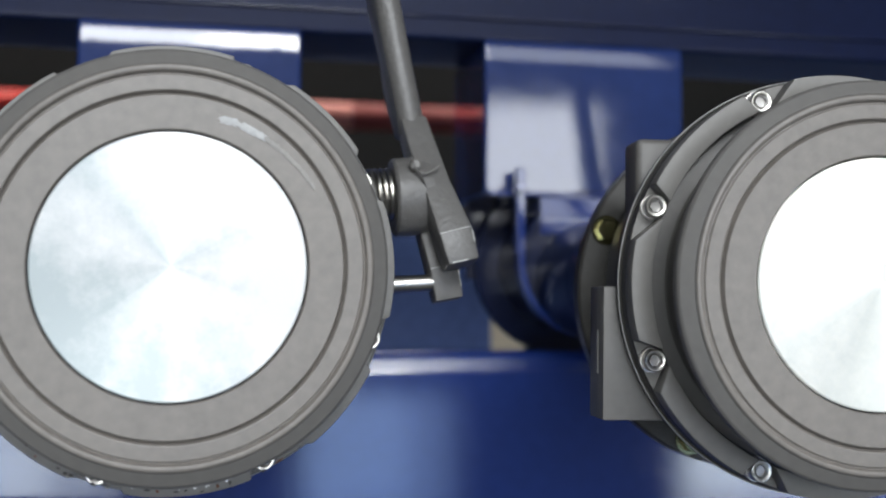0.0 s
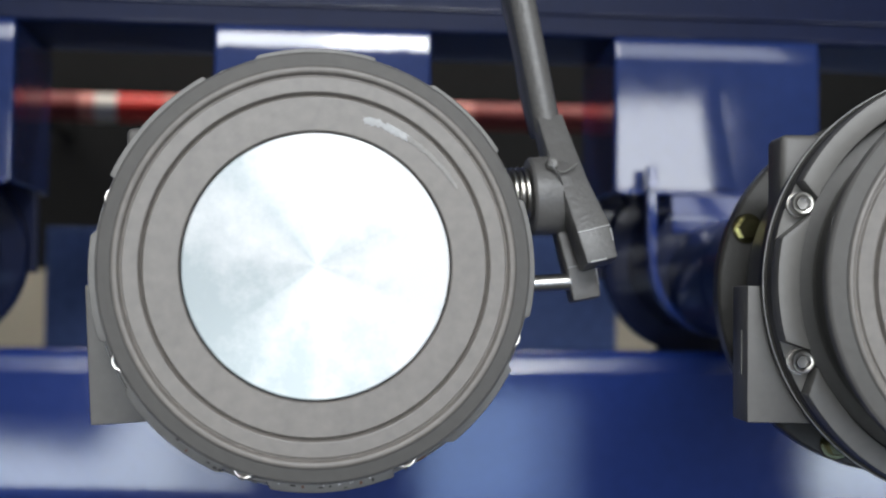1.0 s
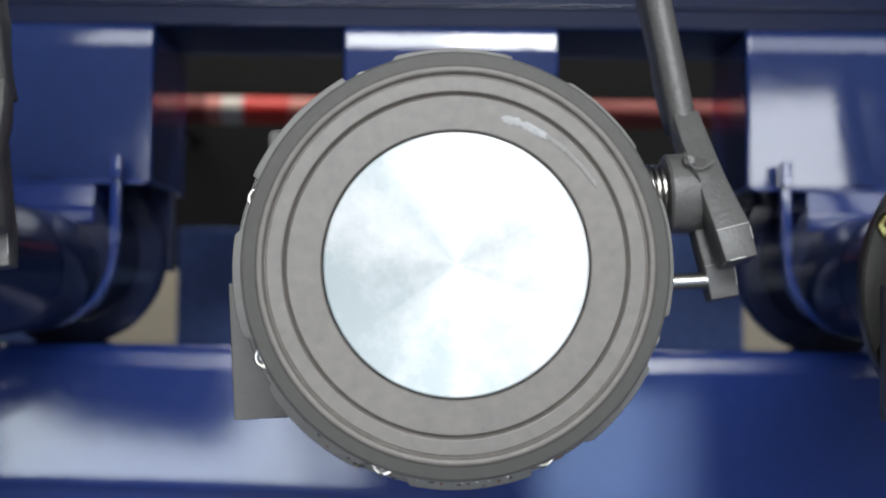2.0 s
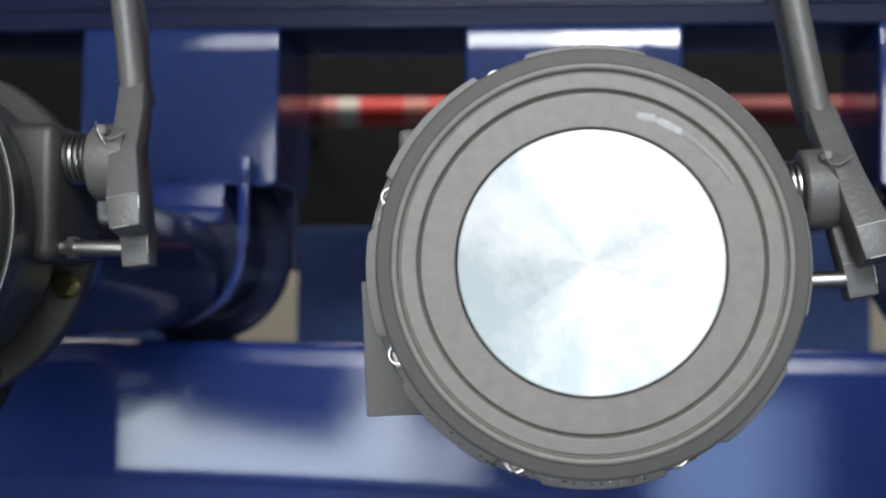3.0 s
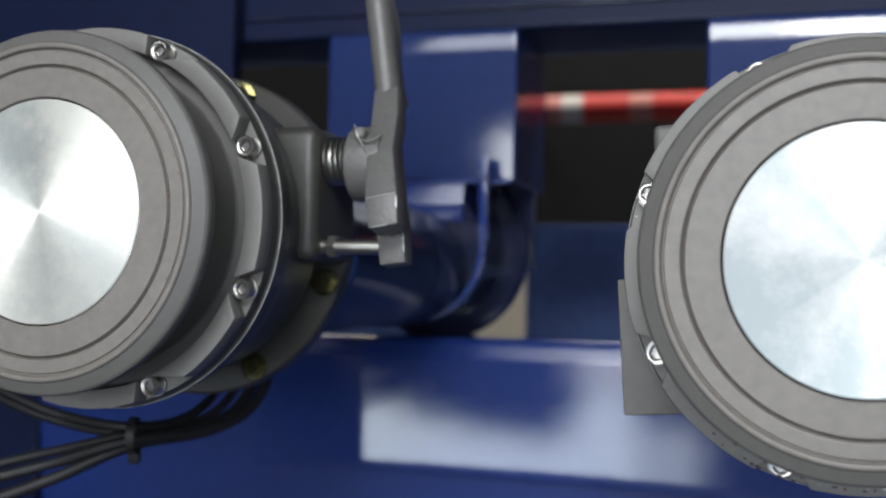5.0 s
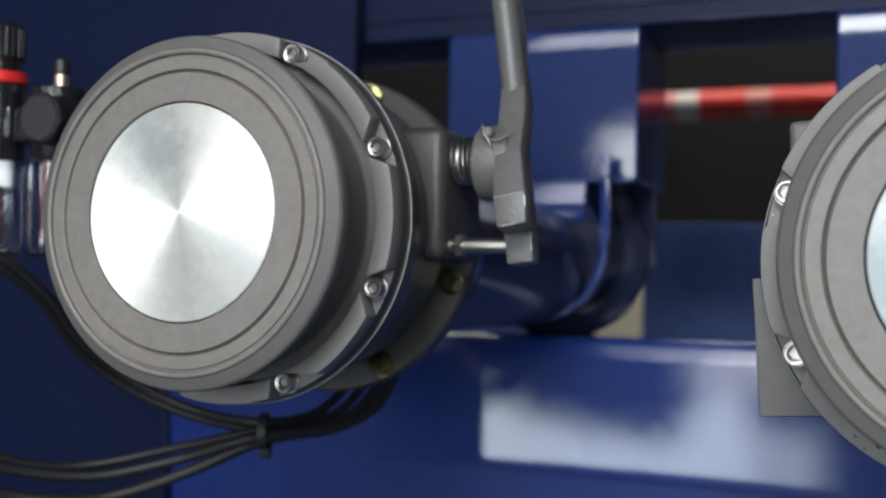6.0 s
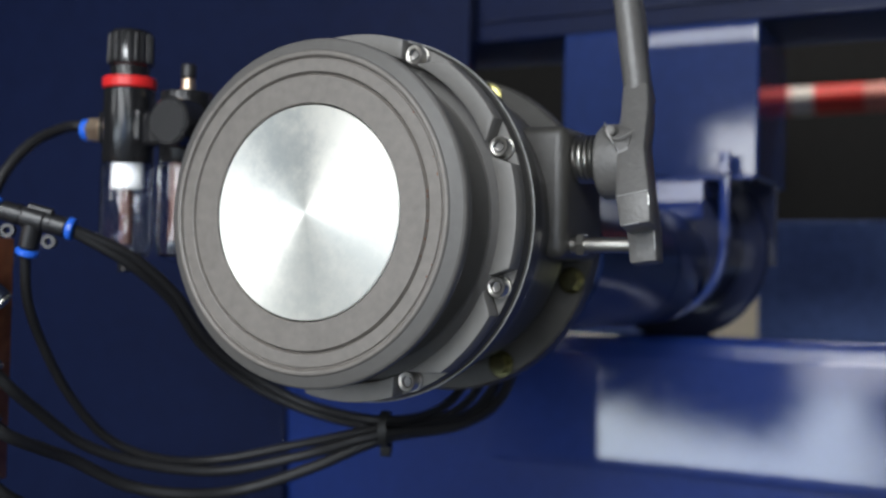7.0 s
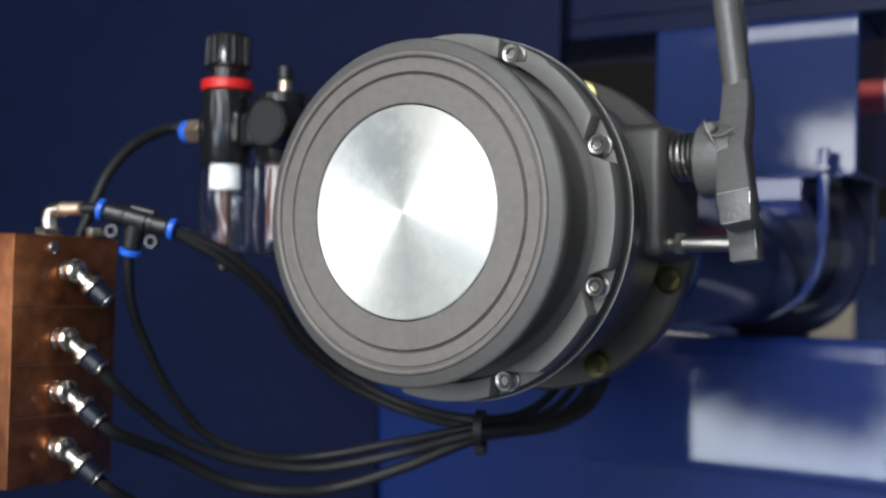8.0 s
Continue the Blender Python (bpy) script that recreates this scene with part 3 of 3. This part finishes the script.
    # lever with a round grip and a forked end
    lever = part("lever_hub", turned([(0, 0), (0.0232, 0), (0.0248, 0.0016), (0.0252, 0.012), (0.0235, 0.024), (0, 0.024)], along((0.1372, 0.098, 0.042), (0.2, 0.098, 0.042)), 40), LEVER, ob)
    top, mid = Vector((0.121, 0.114, 0.33)), Vector((0.1555, 0.1115, 0.085))
    bend = [top + (mid - top) * k / 14 for k in range(15)]
    part("lever_grip", sweep(bend, 0.0088, 20), LEVER, lever)
    part("grip_rib", bar_through([p + Vector((-0.002 + 0.0009 * math.sin(k * 1.9), 0.0185 + 0.0015 * math.sin(k * 1.3), 0)) for k, p in enumerate(bend)], [(0.0052, 0.0115)] * 15), LEVER, lever)
    knee, tip = Vector((0.1625, 0.083, 0.044)), Vector((0.1727, 0.067, -0.004))
    jaw_line, jaw_size = [mid + Vector((0.0, 0.001, 0.006)), Vector((0.1585, 0.103, 0.07)), knee, Vector((0.1693, 0.071, 0.0145)), tip], [(0.0085, 0.009), (0.0092, 0.010), (0.009, 0.0085), (0.0108, 0.0108), (0.0098, 0.0102)]
    part("lever_bar", bar_through(jaw_line, jaw_size), LEVER, lever)
    prong_line, prong_size = [Vector((0.156, 0.106, 0.055)), Vector((0.162, 0.102, 0.02)), Vector((0.1665, 0.096, -0.005)), Vector((0.169, 0.094, -0.0255))], [(0.009, 0.008), (0.0085, 0.0085), (0.0095, 0.0095), (0.009, 0.008)]
    part("back_prong", bar_through(prong_line, prong_size), LEVER, lever)
    rodp = part("stop_rod", rod((0.111, 0.0915, -0.0135), (0.16, 0.0915, -0.0135), 0.0052), STEEL, ob, "plain steel stop rod")
    part("lock_nut", hexagon((0.122, 0.0915, -0.0135), (0.128, 0.0915, -0.0135), 0.0078), STEEL, rodp)
    pin = part("pin_head", rod((0.1495, 0.082, 0.06), (0.149, 0.0725, 0.06), 0.0037, 0.0012), CAST, lever, "round steel pin head")
    part("split_pin", sweep(smooth_line([(0.146, 0.073, 0.065), (0.1485, 0.0715, 0.058), (0.153, 0.073, 0.05), (0.1565, 0.076, 0.041)], 6), 0.0006, 8), DULLSTEEL, pin)
    part("split_pin", sweep(smooth_line([(0.1485, 0.0725, 0.056), (0.156, 0.0735, 0.0545), (0.165, 0.076, 0.0595)], 6), 0.0006, 8), CAST, pin)
    jaw, prong = bar_corners(jaw_line, jaw_size), bar_corners(prong_line, prong_size)
    for p, q in ((jaw[3][3], jaw[3][2]), (jaw[4][3].lerp(jaw[4][2], 0.1), jaw[4][2].lerp(jaw[4][3], 0.35)), (jaw[4][2].lerp(jaw[3][2], 0.5), jaw[4][2].lerp(jaw[3][2], 0.9)), (prong[2][3], prong[2][2]), (prong[2][2], prong[3][2].lerp(prong[2][2], 0.3))):
        part("scuff", rod(p, q, 0.0005, 0.0002, 8), BARE, lever, "scuffed bare edge")
    for i, f, g, h in ((1, 0.25, 0.1, 0.45), (1, 0.75, 0.05, 0.9), (2, 0.35, 0.0, 0.55), (0, 0.6, 0.3, 0.8)):
        left, right = jaw[i][3].lerp(jaw[i + 1][3], f), jaw[i][2].lerp(jaw[i + 1][2], f)
        part("scratch", rod(left.lerp(right, g), left.lerp(right, h), 0.00055, 0.0001, 6), CAST, lever, "fine pale scratch")
    return ob


def bar_corners(points, halves, inset=0.0011):
    """The corners of a square bar at each point, drawn in a little to lie on its rounded edges."""
    out = []
    for k, (p, (w, d)) in enumerate(zip(points, halves)):
        way = (points[min(k + 1, len(points) - 1)] - points[max(k - 1, 0)]).normalized()
        across = (Vector((1, 0, 0)) - way * way.x).normalized()
        deep = way.cross(across)
        end = way * inset * (0.6 if k == len(points) - 1 else 0.0)
        out.append([p - end + across * (w - inset * 0.5) * a + deep * (d - inset * 0.5) * b for a, b in ((-1, -1), (1, -1), (1, 1), (-1, 1))])
    return out


def bar_through(points, halves, steps=1):
    """A square bar with bevelled edges through points; halves: half width and half depth at each point."""
    bm = bmesh.new()
    rings = []
    for k, (p, (w, d)) in enumerate(zip(points, halves)):
        way = (points[min(k + 1, len(points) - 1)] - points[max(k - 1, 0)]).normalized()
        across = Vector((1, 0, 0))
        across = (across - way * across.dot(way)).normalized()
        deep = way.cross(across)
        rings.append([bm.verts.new(p + across * w * a + deep * d * b) for a, b in ((-1, -1), (1, -1), (1, 1), (-1, 1))])
    for a, b in zip(rings, rings[1:]):
        for k in range(4):
            bm.faces.new((a[k], a[(k + 1) % 4], b[(k + 1) % 4], b[k]))
    bm.faces.new(rings[0][::-1])
    bm.faces.new(rings[-1])
    bmesh.ops.recalc_face_normals(bm, faces=bm.faces)
    bmesh.ops.bevel(bm, geom=list(bm.edges), offset=0.0016, segments=2, affect="EDGES", profile=0.5)
    return bm


middle = drum((-0.0005, 0.0007, Z - 0.0003), 1.14, 3.6, DISC_STAINED_SHEEN, 0, "round grey cast drum with a cloudy stained aluminium centre disc")
outer = drum((-0.4517, 0.0017, Z + 0.0243), -1.36, -0.1, DISC_SPOTTED, 70, "round grey cast drum, aluminium disc with darker spot, hoses below", 4.0)
drum((0.3647, -0.0322, Z - 0.0058), -5.06, -0.4, DISC, 140, "round grey cast drum with a bright aluminium disc and side pad")


def marks():
    """Wear on the middle and the outer drum."""
    rnd = random.Random(3)
    for k in range(64):
        s = k / 63
        a = radians(68 - 41 * s)
        r = 0.0767 + 0.003 * s + rnd.uniform(-0.0003, 0.0003)
        size = rnd.uniform(0.85, 1.1) * (1.0 if s < 0.1 else 0.4 if s < 0.17 else 0.95 if s < 0.38 else 0.75 - 0.5 * s)
        part("chalk_smear", patch(r * math.cos(a), r * math.sin(a), 0.0012 + 0.0018 * size, 0.0008 + 0.0012 * size, -0.0521 - 0.000008 * k, 40 + k, math.degrees(a) + 90, 22), CHALK if s < 0.4 else HAZE, middle, "whitish smear on the face")
    rnd = random.Random(5)
    for k in range(7):
        a = radians(rnd.uniform(257, 283))
        part("chip", patch(0.1152 * math.cos(a), 0.1152 * math.sin(a), rnd.uniform(0.0003, 0.0009), rnd.uniform(0.0002, 0.0005), -0.0024, 80 + k, rnd.uniform(0, 180)), BARE, middle, "bare metal chip")
    for k in range(26):
        a, r = radians(rnd.uniform(228, 296)), rnd.uniform(0.1095, 0.1175)
        part("grime_spot", patch(r * math.cos(a), r * math.sin(a), rnd.uniform(0.0008, 0.0028), rnd.uniform(0.0004, 0.0011), -0.0026, 220 + k, math.degrees(a) + 90), GRIME if k % 4 else RUST, middle, "dark oily grime spot")
    for k in range(16):
        a, r = radians(rnd.uniform(113, 125) + 45 * rnd.choice((0, 0, 1))), rnd.uniform(0.1115, 0.1178)
        part("chip", patch(r * math.cos(a), r * math.sin(a), rnd.uniform(0.0004, 0.0013), rnd.uniform(0.0003, 0.0008), 0.0115, 160 + k, rnd.uniform(0, 180)), CHALK, middle, "pale paint flake beside a screw")
    a = radians(-51)
    part("chip", patch(0.112 * math.cos(a), 0.112 * math.sin(a), 0.0022, 0.0013, -0.002, 7, 30), CHALK, outer, "pale blue paint chip")
    for k in range(10):
        a = radians(rnd.uniform(-60, 60))
        r = rnd.choice((0.0855, 0.0935, 0.094))
        part("rust_speck", patch(r * math.cos(a), r * math.sin(a), rnd.uniform(0.0004, 0.0012), 0.0005, -0.0519, 120 + k, math.degrees(a) + 90), RUST, outer, "small rust speck")


marks()


# ---- air supply ----
def filter_regulator():
    ob = thing("filter_regulator", "black air filter regulator with a red ring and a clear bowl", "air filter", pose(-0.674, 0.04, Z - 0.0035))
    knob = part("knob", turned([(0, 0), (0.0145, 0), (0.0162, 0.002), (0.0168, 0.026), (0.015, 0.0275), (0.0145, 0.036), (0, 0.036)], pose(0, 0, 0.175, -90), 40), GLOSSBLACK, ob)
    for k in range(20):
        a = math.tau * k / 20
        part("knob_rib", rod((0.0163 * math.cos(a), 0.0163 * math.sin(a), 0.172), (0.0168 * math.cos(a), 0.0168 * math.sin(a), 0.1505), 0.0009, 0.0003, 8), BLACK, knob)
    part("red_ring", turned([(0, 0), (0.0193, 0), (0.0204, 0.0012), (0.0204, 0.0072), (0.0193, 0.0085), (0, 0.0085)], pose(0, 0, 0.139, -90), 48), RED, ob, "bright red lock ring")
    body = part("body", turned([(0, 0), (0.0185, 0), (0.0195, 0.001), (0.0195, 0.056), (0.0185, 0.0575), (0, 0.0575)], pose(0, 0, 0.1303, -90), 40), GLOSSBLACK, ob)
    part("port_block", box(-0.0205, 0.0205, -0.012, 0.012, 0.088, 0.114, 0.003, 3), GLOSSBLACK, body)
    bowl = part("bowl", turned([(0.0185, 0), (0.0202, 0.002), (0.0202, 0.058), (0.0175, 0.069), (0.008, 0.0735), (0, 0.0735), (0, 0.0715), (0.0072, 0.0715), (0.016, 0.067), (0.0185, 0.057)], pose(0, 0, 0.0727, -90), 48, None, True), CLEAR, ob, "clear plastic bowl")
    bowl.visible_shadow = False
    cup = part("filter_cup", turned([(0, 0), (0.0115, 0), (0.012, 0.002), (0.012, 0.0165), (0.0105, 0.0185), (0, 0.0185)], pose(0, 0, 0.0726, -90), 32), WHITEPART, ob, "white filter insert")
    part("filter_stem", rod((0, 0, 0.054), (0, 0, 0.012), 0.0048), OIL, cup, "reddish brown filter stem")
    part("drain", rod((0, 0, 0.0005), (0, 0, -0.009), 0.0052), BLACK, ob, "small drain valve")
    nip = part("inlet_nipple", hexagon((-0.02, -0.004, 0.1), (-0.033, -0.004, 0.1005), 0.0098), BRASS, ob, "nickel plated hexagon nipple")
    part("collet", rod((-0.033, -0.004, 0.1005), (-0.0395, -0.004, 0.1005), 0.0088), COLLET, nip, "blue release collet")
    part("lubricator", turned([(0, 0), (0.0185, 0), (0.0195, 0.001), (0.0195, 0.052), (0.0185, 0.0535), (0, 0.0535)], pose(0.052, 0.004, 0.1255, -90), 40), GLOSSBLACK, ob)
    part("bridge", box(0.016, 0.038, -0.008, 0.012, 0.086, 0.112, 0.003, 3), GLOSSBLACK, ob)
    gauge = part("gauge", turned([(0, 0), (0.0165, 0), (0.018, 0.0015), (0.018, 0.022), (0, 0.022)], pose(0.068, -0.036, 0.0985), 40), GLOSSBLACK, ob, "black pressure gauge")
    part("gauge_glass", turned([(0, 0), (0.0148, 0), (0.0148, 0.0006), (0, 0.0006)], pose(0.068, -0.0367, 0.0985), 40), BLACK, gauge)
    noz = part("oil_nipple", rod((0.053, 0.004, 0.1255), (0.053, 0.004, 0.1365), 0.0052), BRASS, ob, "small brass nipple")
    part("cap", rod((0.053, 0.004, 0.1365), (0.053, 0.004, 0.147), 0.0058), BLACK, noz)
    bowl2 = part("oiler_bowl", turned([(0.0185, 0), (0.0202, 0.002), (0.0202, 0.058), (0.0175, 0.069), (0.008, 0.0735), (0, 0.0735), (0, 0.0715), (0.0072, 0.0715), (0.016, 0.067), (0.0185, 0.057)], pose(0.052, 0.004, 0.0718, -90), 40, None, True), CLEAR, ob, "clear plastic oil bowl")
    bowl2.visible_shadow = False
    part("oil_tube", rod((0.047, 0.004, 0.071), (0.047, 0.004, 0.014), 0.0075), OIL, bowl2, "reddish brown oil tube")
    return ob


filter_regulator()


def tee():
    a, b = Vector((-0.6875, -0.075, 0.0285)), Vector((-0.6385, -0.05, 0.0145))
    ob = thing("push_in_tee", "black push-in tee fitting with blue release collets", "hose fitting", Matrix.Translation((0, 0, Z)))
    way = (b - a).normalized()
    down = (Vector((-0.673, -0.06, -0.009)) - (a + b) / 2).normalized()
    mid = (a + b) / 2
    part("body", rod(a + way * 0.005, b - way * 0.005, 0.0068, 0.0012), BLACK, ob)
    part("collar", rod(mid - way * 0.008, mid + way * 0.008, 0.0078, 0.001), BLACK, ob)
    part("branch", rod(mid, mid + down * 0.021, 0.0068, 0.0012), BLACK, ob)
    for p, q in ((a, a + way * 0.0048), (b, b - way * 0.0048), (mid + down * 0.0262, mid + down * 0.0214)):
        part("collet", rod(p, q, 0.0079, 0.001), COLLET, ob, "blue release collet")
    for s in (-1, 1):
        part("eyelet", turned([(0.0024, 0), (0.0048, 0), (0.0048, 0.006), (0.0024, 0.006)], Matrix.Translation(mid + way * 0.0145 * s + down * 0.0125) @ pose(0, -0.003, 0, 0, 0, 27), 20, None, True), BLACK, ob)
    for k in (-0.011, 0.011):
        part("body_band", turned([(0.0066, -0.001), (0.0074, -0.001), (0.0074, 0.001), (0.0066, 0.001)], along(mid + way * k, mid + way * (k + 0.01)), 24, None, True), BLACK, ob)
    part("top_rib", rod(mid + way * -0.006 - down * 0.0072, mid + way * 0.012 - down * 0.0072, 0.003, 0.001), BLACK, ob)
    return ob


tee()


def manifold():
    ob = thing("manifold_block", "brown copper coloured manifold block with nickel push-in fittings", "manifold", pose(0, 0, Z))
    part("block", box(-0.86, -0.70, -0.135, -0.044, -0.16, 0.009, 0.0015), COPPER, ob)
    for z in (-0.114, -0.079, -0.04):
        part("joint_line", box(-0.6999, -0.6996, -0.134, -0.045, z - 0.0004, z + 0.0004), RUST, ob)
    for k, z in enumerate((-0.0155, -0.0615, -0.097, -0.1355)):
        y = -0.097 if k else -0.092
        f = part("fitting", turned([(0, 0), (0.0075, 0), (0.008, 0.0006), (0.008, 0.004), (0.0072, 0.0048), (0.0072, 0.0058), (0.0086, 0.0068), (0.0088, 0.0105), (0.008, 0.0135), (0.0055, 0.0155), (0, 0.016)], along((-0.7, y, z), (-0.6, y, z)), 28), NICKEL, ob, "nickel plated elbow fitting")
        turn, way = Vector((-0.689, y + 0.0015, z - 0.0015)), Vector((0.62, 0.36, -0.6)).normalized()
        part("elbow", rod(turn, turn + way * 0.013, 0.006), NICKEL, f)
        part("nut", turned([(0, 0), (0.0082, 0), (0.009, 0.001), (0.009, 0.0042), (0.0082, 0.005), (0, 0.005)], along(turn + way * 0.0105, turn + way * 0.1), 28), NICKEL, f)
        part("sleeve", rod(turn + way * 0.0155, turn + way * 0.0275, 0.0074), NAVYPART, f, "dark blue release sleeve")
        part("sleeve_ring", rod(turn + way * 0.0275, turn + way * 0.029, 0.0068, 0.0004), NICKEL, f)
        part("drill_hole", rod((-0.6999, y - 0.017, z - 0.004), (-0.6992, y - 0.017, z - 0.004), 0.0022, 0.0002), RUST, ob)
    plug = part("plug", rod((-0.7, -0.104, 0.0005), (-0.6965, -0.104, 0.0005), 0.0045), NICKEL, ob, "small brass plug")
    up = part("top_elbow", sweep(smooth_line([(-0.725, -0.085, 0.008), (-0.725, -0.085, 0.0225), (-0.7225, -0.0845, 0.027), (-0.714, -0.083, 0.0282)], 5), 0.0058, 16), NICKEL, ob, "nickel elbow on top")
    part("base_nut", hexagon((-0.725, -0.085, 0.009), (-0.725, -0.085, 0.015), 0.0098), NICKEL, up)
    part("brass_nut", rod((-0.719, -0.0838, 0.0282), (-0.699, -0.079, 0.0286), 0.0049), BRASS, up, "bright brass coupling")
    part("top_plug", hexagon((-0.703, -0.062, 0.009), (-0.703, -0.062, 0.0165), 0.0075), NICKEL, ob)
    return ob


manifold()


def hose(points, r=0.004, label="black air hose"):
    return tagged(link("air_hose", sweep(smooth_line(points, 8), r, 12), HOSE), label, "hose", "air hoses")



def up(points):
    return [(x, y, Z + z) for x, y, z in points]


hose(up([(-0.7125, 0.036, 0.1005), (-0.723, 0.024, 0.098), (-0.728, -0.004, 0.083), (-0.733, -0.024, 0.06), (-0.737, -0.034, 0.036), (-0.74, -0.045, 0.0085)]), 0.0042, "black air hose from the filter regulator inlet")
hose(up([(-0.699, -0.079, 0.0286), (-0.6935, -0.077, 0.0286), (-0.6865, -0.0745, 0.0283)]), 0.0038, "short black hose between manifold and tee")
hose(up([(-0.639, -0.05, 0.0147), (-0.617, -0.02, -0.001), (-0.607, 0.02, -0.029), (-0.608, 0.06, -0.063), (-0.594, 0.1, -0.092), (-0.554, 0.12, -0.113), (-0.493, 0.12, -0.12), (-0.47, 0.165, -0.116), (-0.458, 0.2, -0.09), (-0.452, 0.22, -0.035)]), 0.0037, "black air hose looping from the tee under the drum")
hose(up([(-0.6385, -0.0495, 0.0125), (-0.617, -0.02, -0.0075), (-0.612, 0.02, -0.033), (-0.614, 0.06, -0.067), (-0.599, 0.1, -0.097), (-0.556, 0.125, -0.119), (-0.493, 0.127, -0.126), (-0.462, 0.172, -0.119), (-0.448, 0.205, -0.093), (-0.442, 0.225, -0.035)]), 0.0035, "black air hose looping from the tee under the drum")
hose(up([(-0.673, -0.06, -0.003), (-0.68, -0.05, -0.034), (-0.684, -0.03, -0.067), (-0.685, 0.0, -0.106), (-0.674, 0.03, -0.139), (-0.648, 0.06, -0.155), (-0.617, 0.09, -0.156), (-0.562, 0.11, -0.143), (-0.493, 0.118, -0.126)]), 0.0036, "black air hose hanging from the tee branch")
hose(up([(-0.6735, -0.0865, -0.0785), (-0.669, -0.0735, -0.0925), (-0.668, -0.048, -0.111), (-0.662, -0.01, -0.137), (-0.641, 0.03, -0.154), (-0.602, 0.07, -0.161), (-0.55, 0.1, -0.149), (-0.491, 0.112, -0.13), (-0.455, 0.165, -0.124), (-0.438, 0.205, -0.098), (-0.432, 0.23, -0.035)]), 0.0042, "black air hose sagging from the manifold fitting")
hose(up([(-0.6735, -0.0865, -0.114), (-0.667, -0.075, -0.1245), (-0.665, -0.05, -0.135), (-0.662, -0.02, -0.147), (-0.648, 0.02, -0.169), (-0.618, 0.05, -0.177), (-0.588, 0.08, -0.175), (-0.54, 0.1, -0.157), (-0.489, 0.12, -0.133), (-0.448, 0.17, -0.124), (-0.43, 0.21, -0.1), (-0.424, 0.235, -0.035)]), 0.0045, "black air hose sagging from the manifold fitting")
hose(up([(-0.6735, -0.0865, -0.1525), (-0.667, -0.075, -0.164), (-0.664, -0.05, -0.179), (-0.654, -0.02, -0.206), (-0.62, 0.03, -0.25), (-0.58, 0.1, -0.3)]), 0.0042, "black air hose hanging down from the manifold")


def cable_tie():
    ob = thing("cable_tie", "black plastic cable tie round the hose bundle", "cable tie", pose(-0.489, 0.121, Z - 0.1265, 0, 20, -72))
    part("band", lathe([(0.0125, -0.003), (0.0138, -0.003), (0.0138, 0.003), (0.0125, 0.003)], 24, None, True), RUBBER, ob)
    part("head", box(-0.005, 0.005, -0.004, 0.004, -0.021, -0.0125, 0.001), RUBBER, ob)
    return ob


cable_tie()
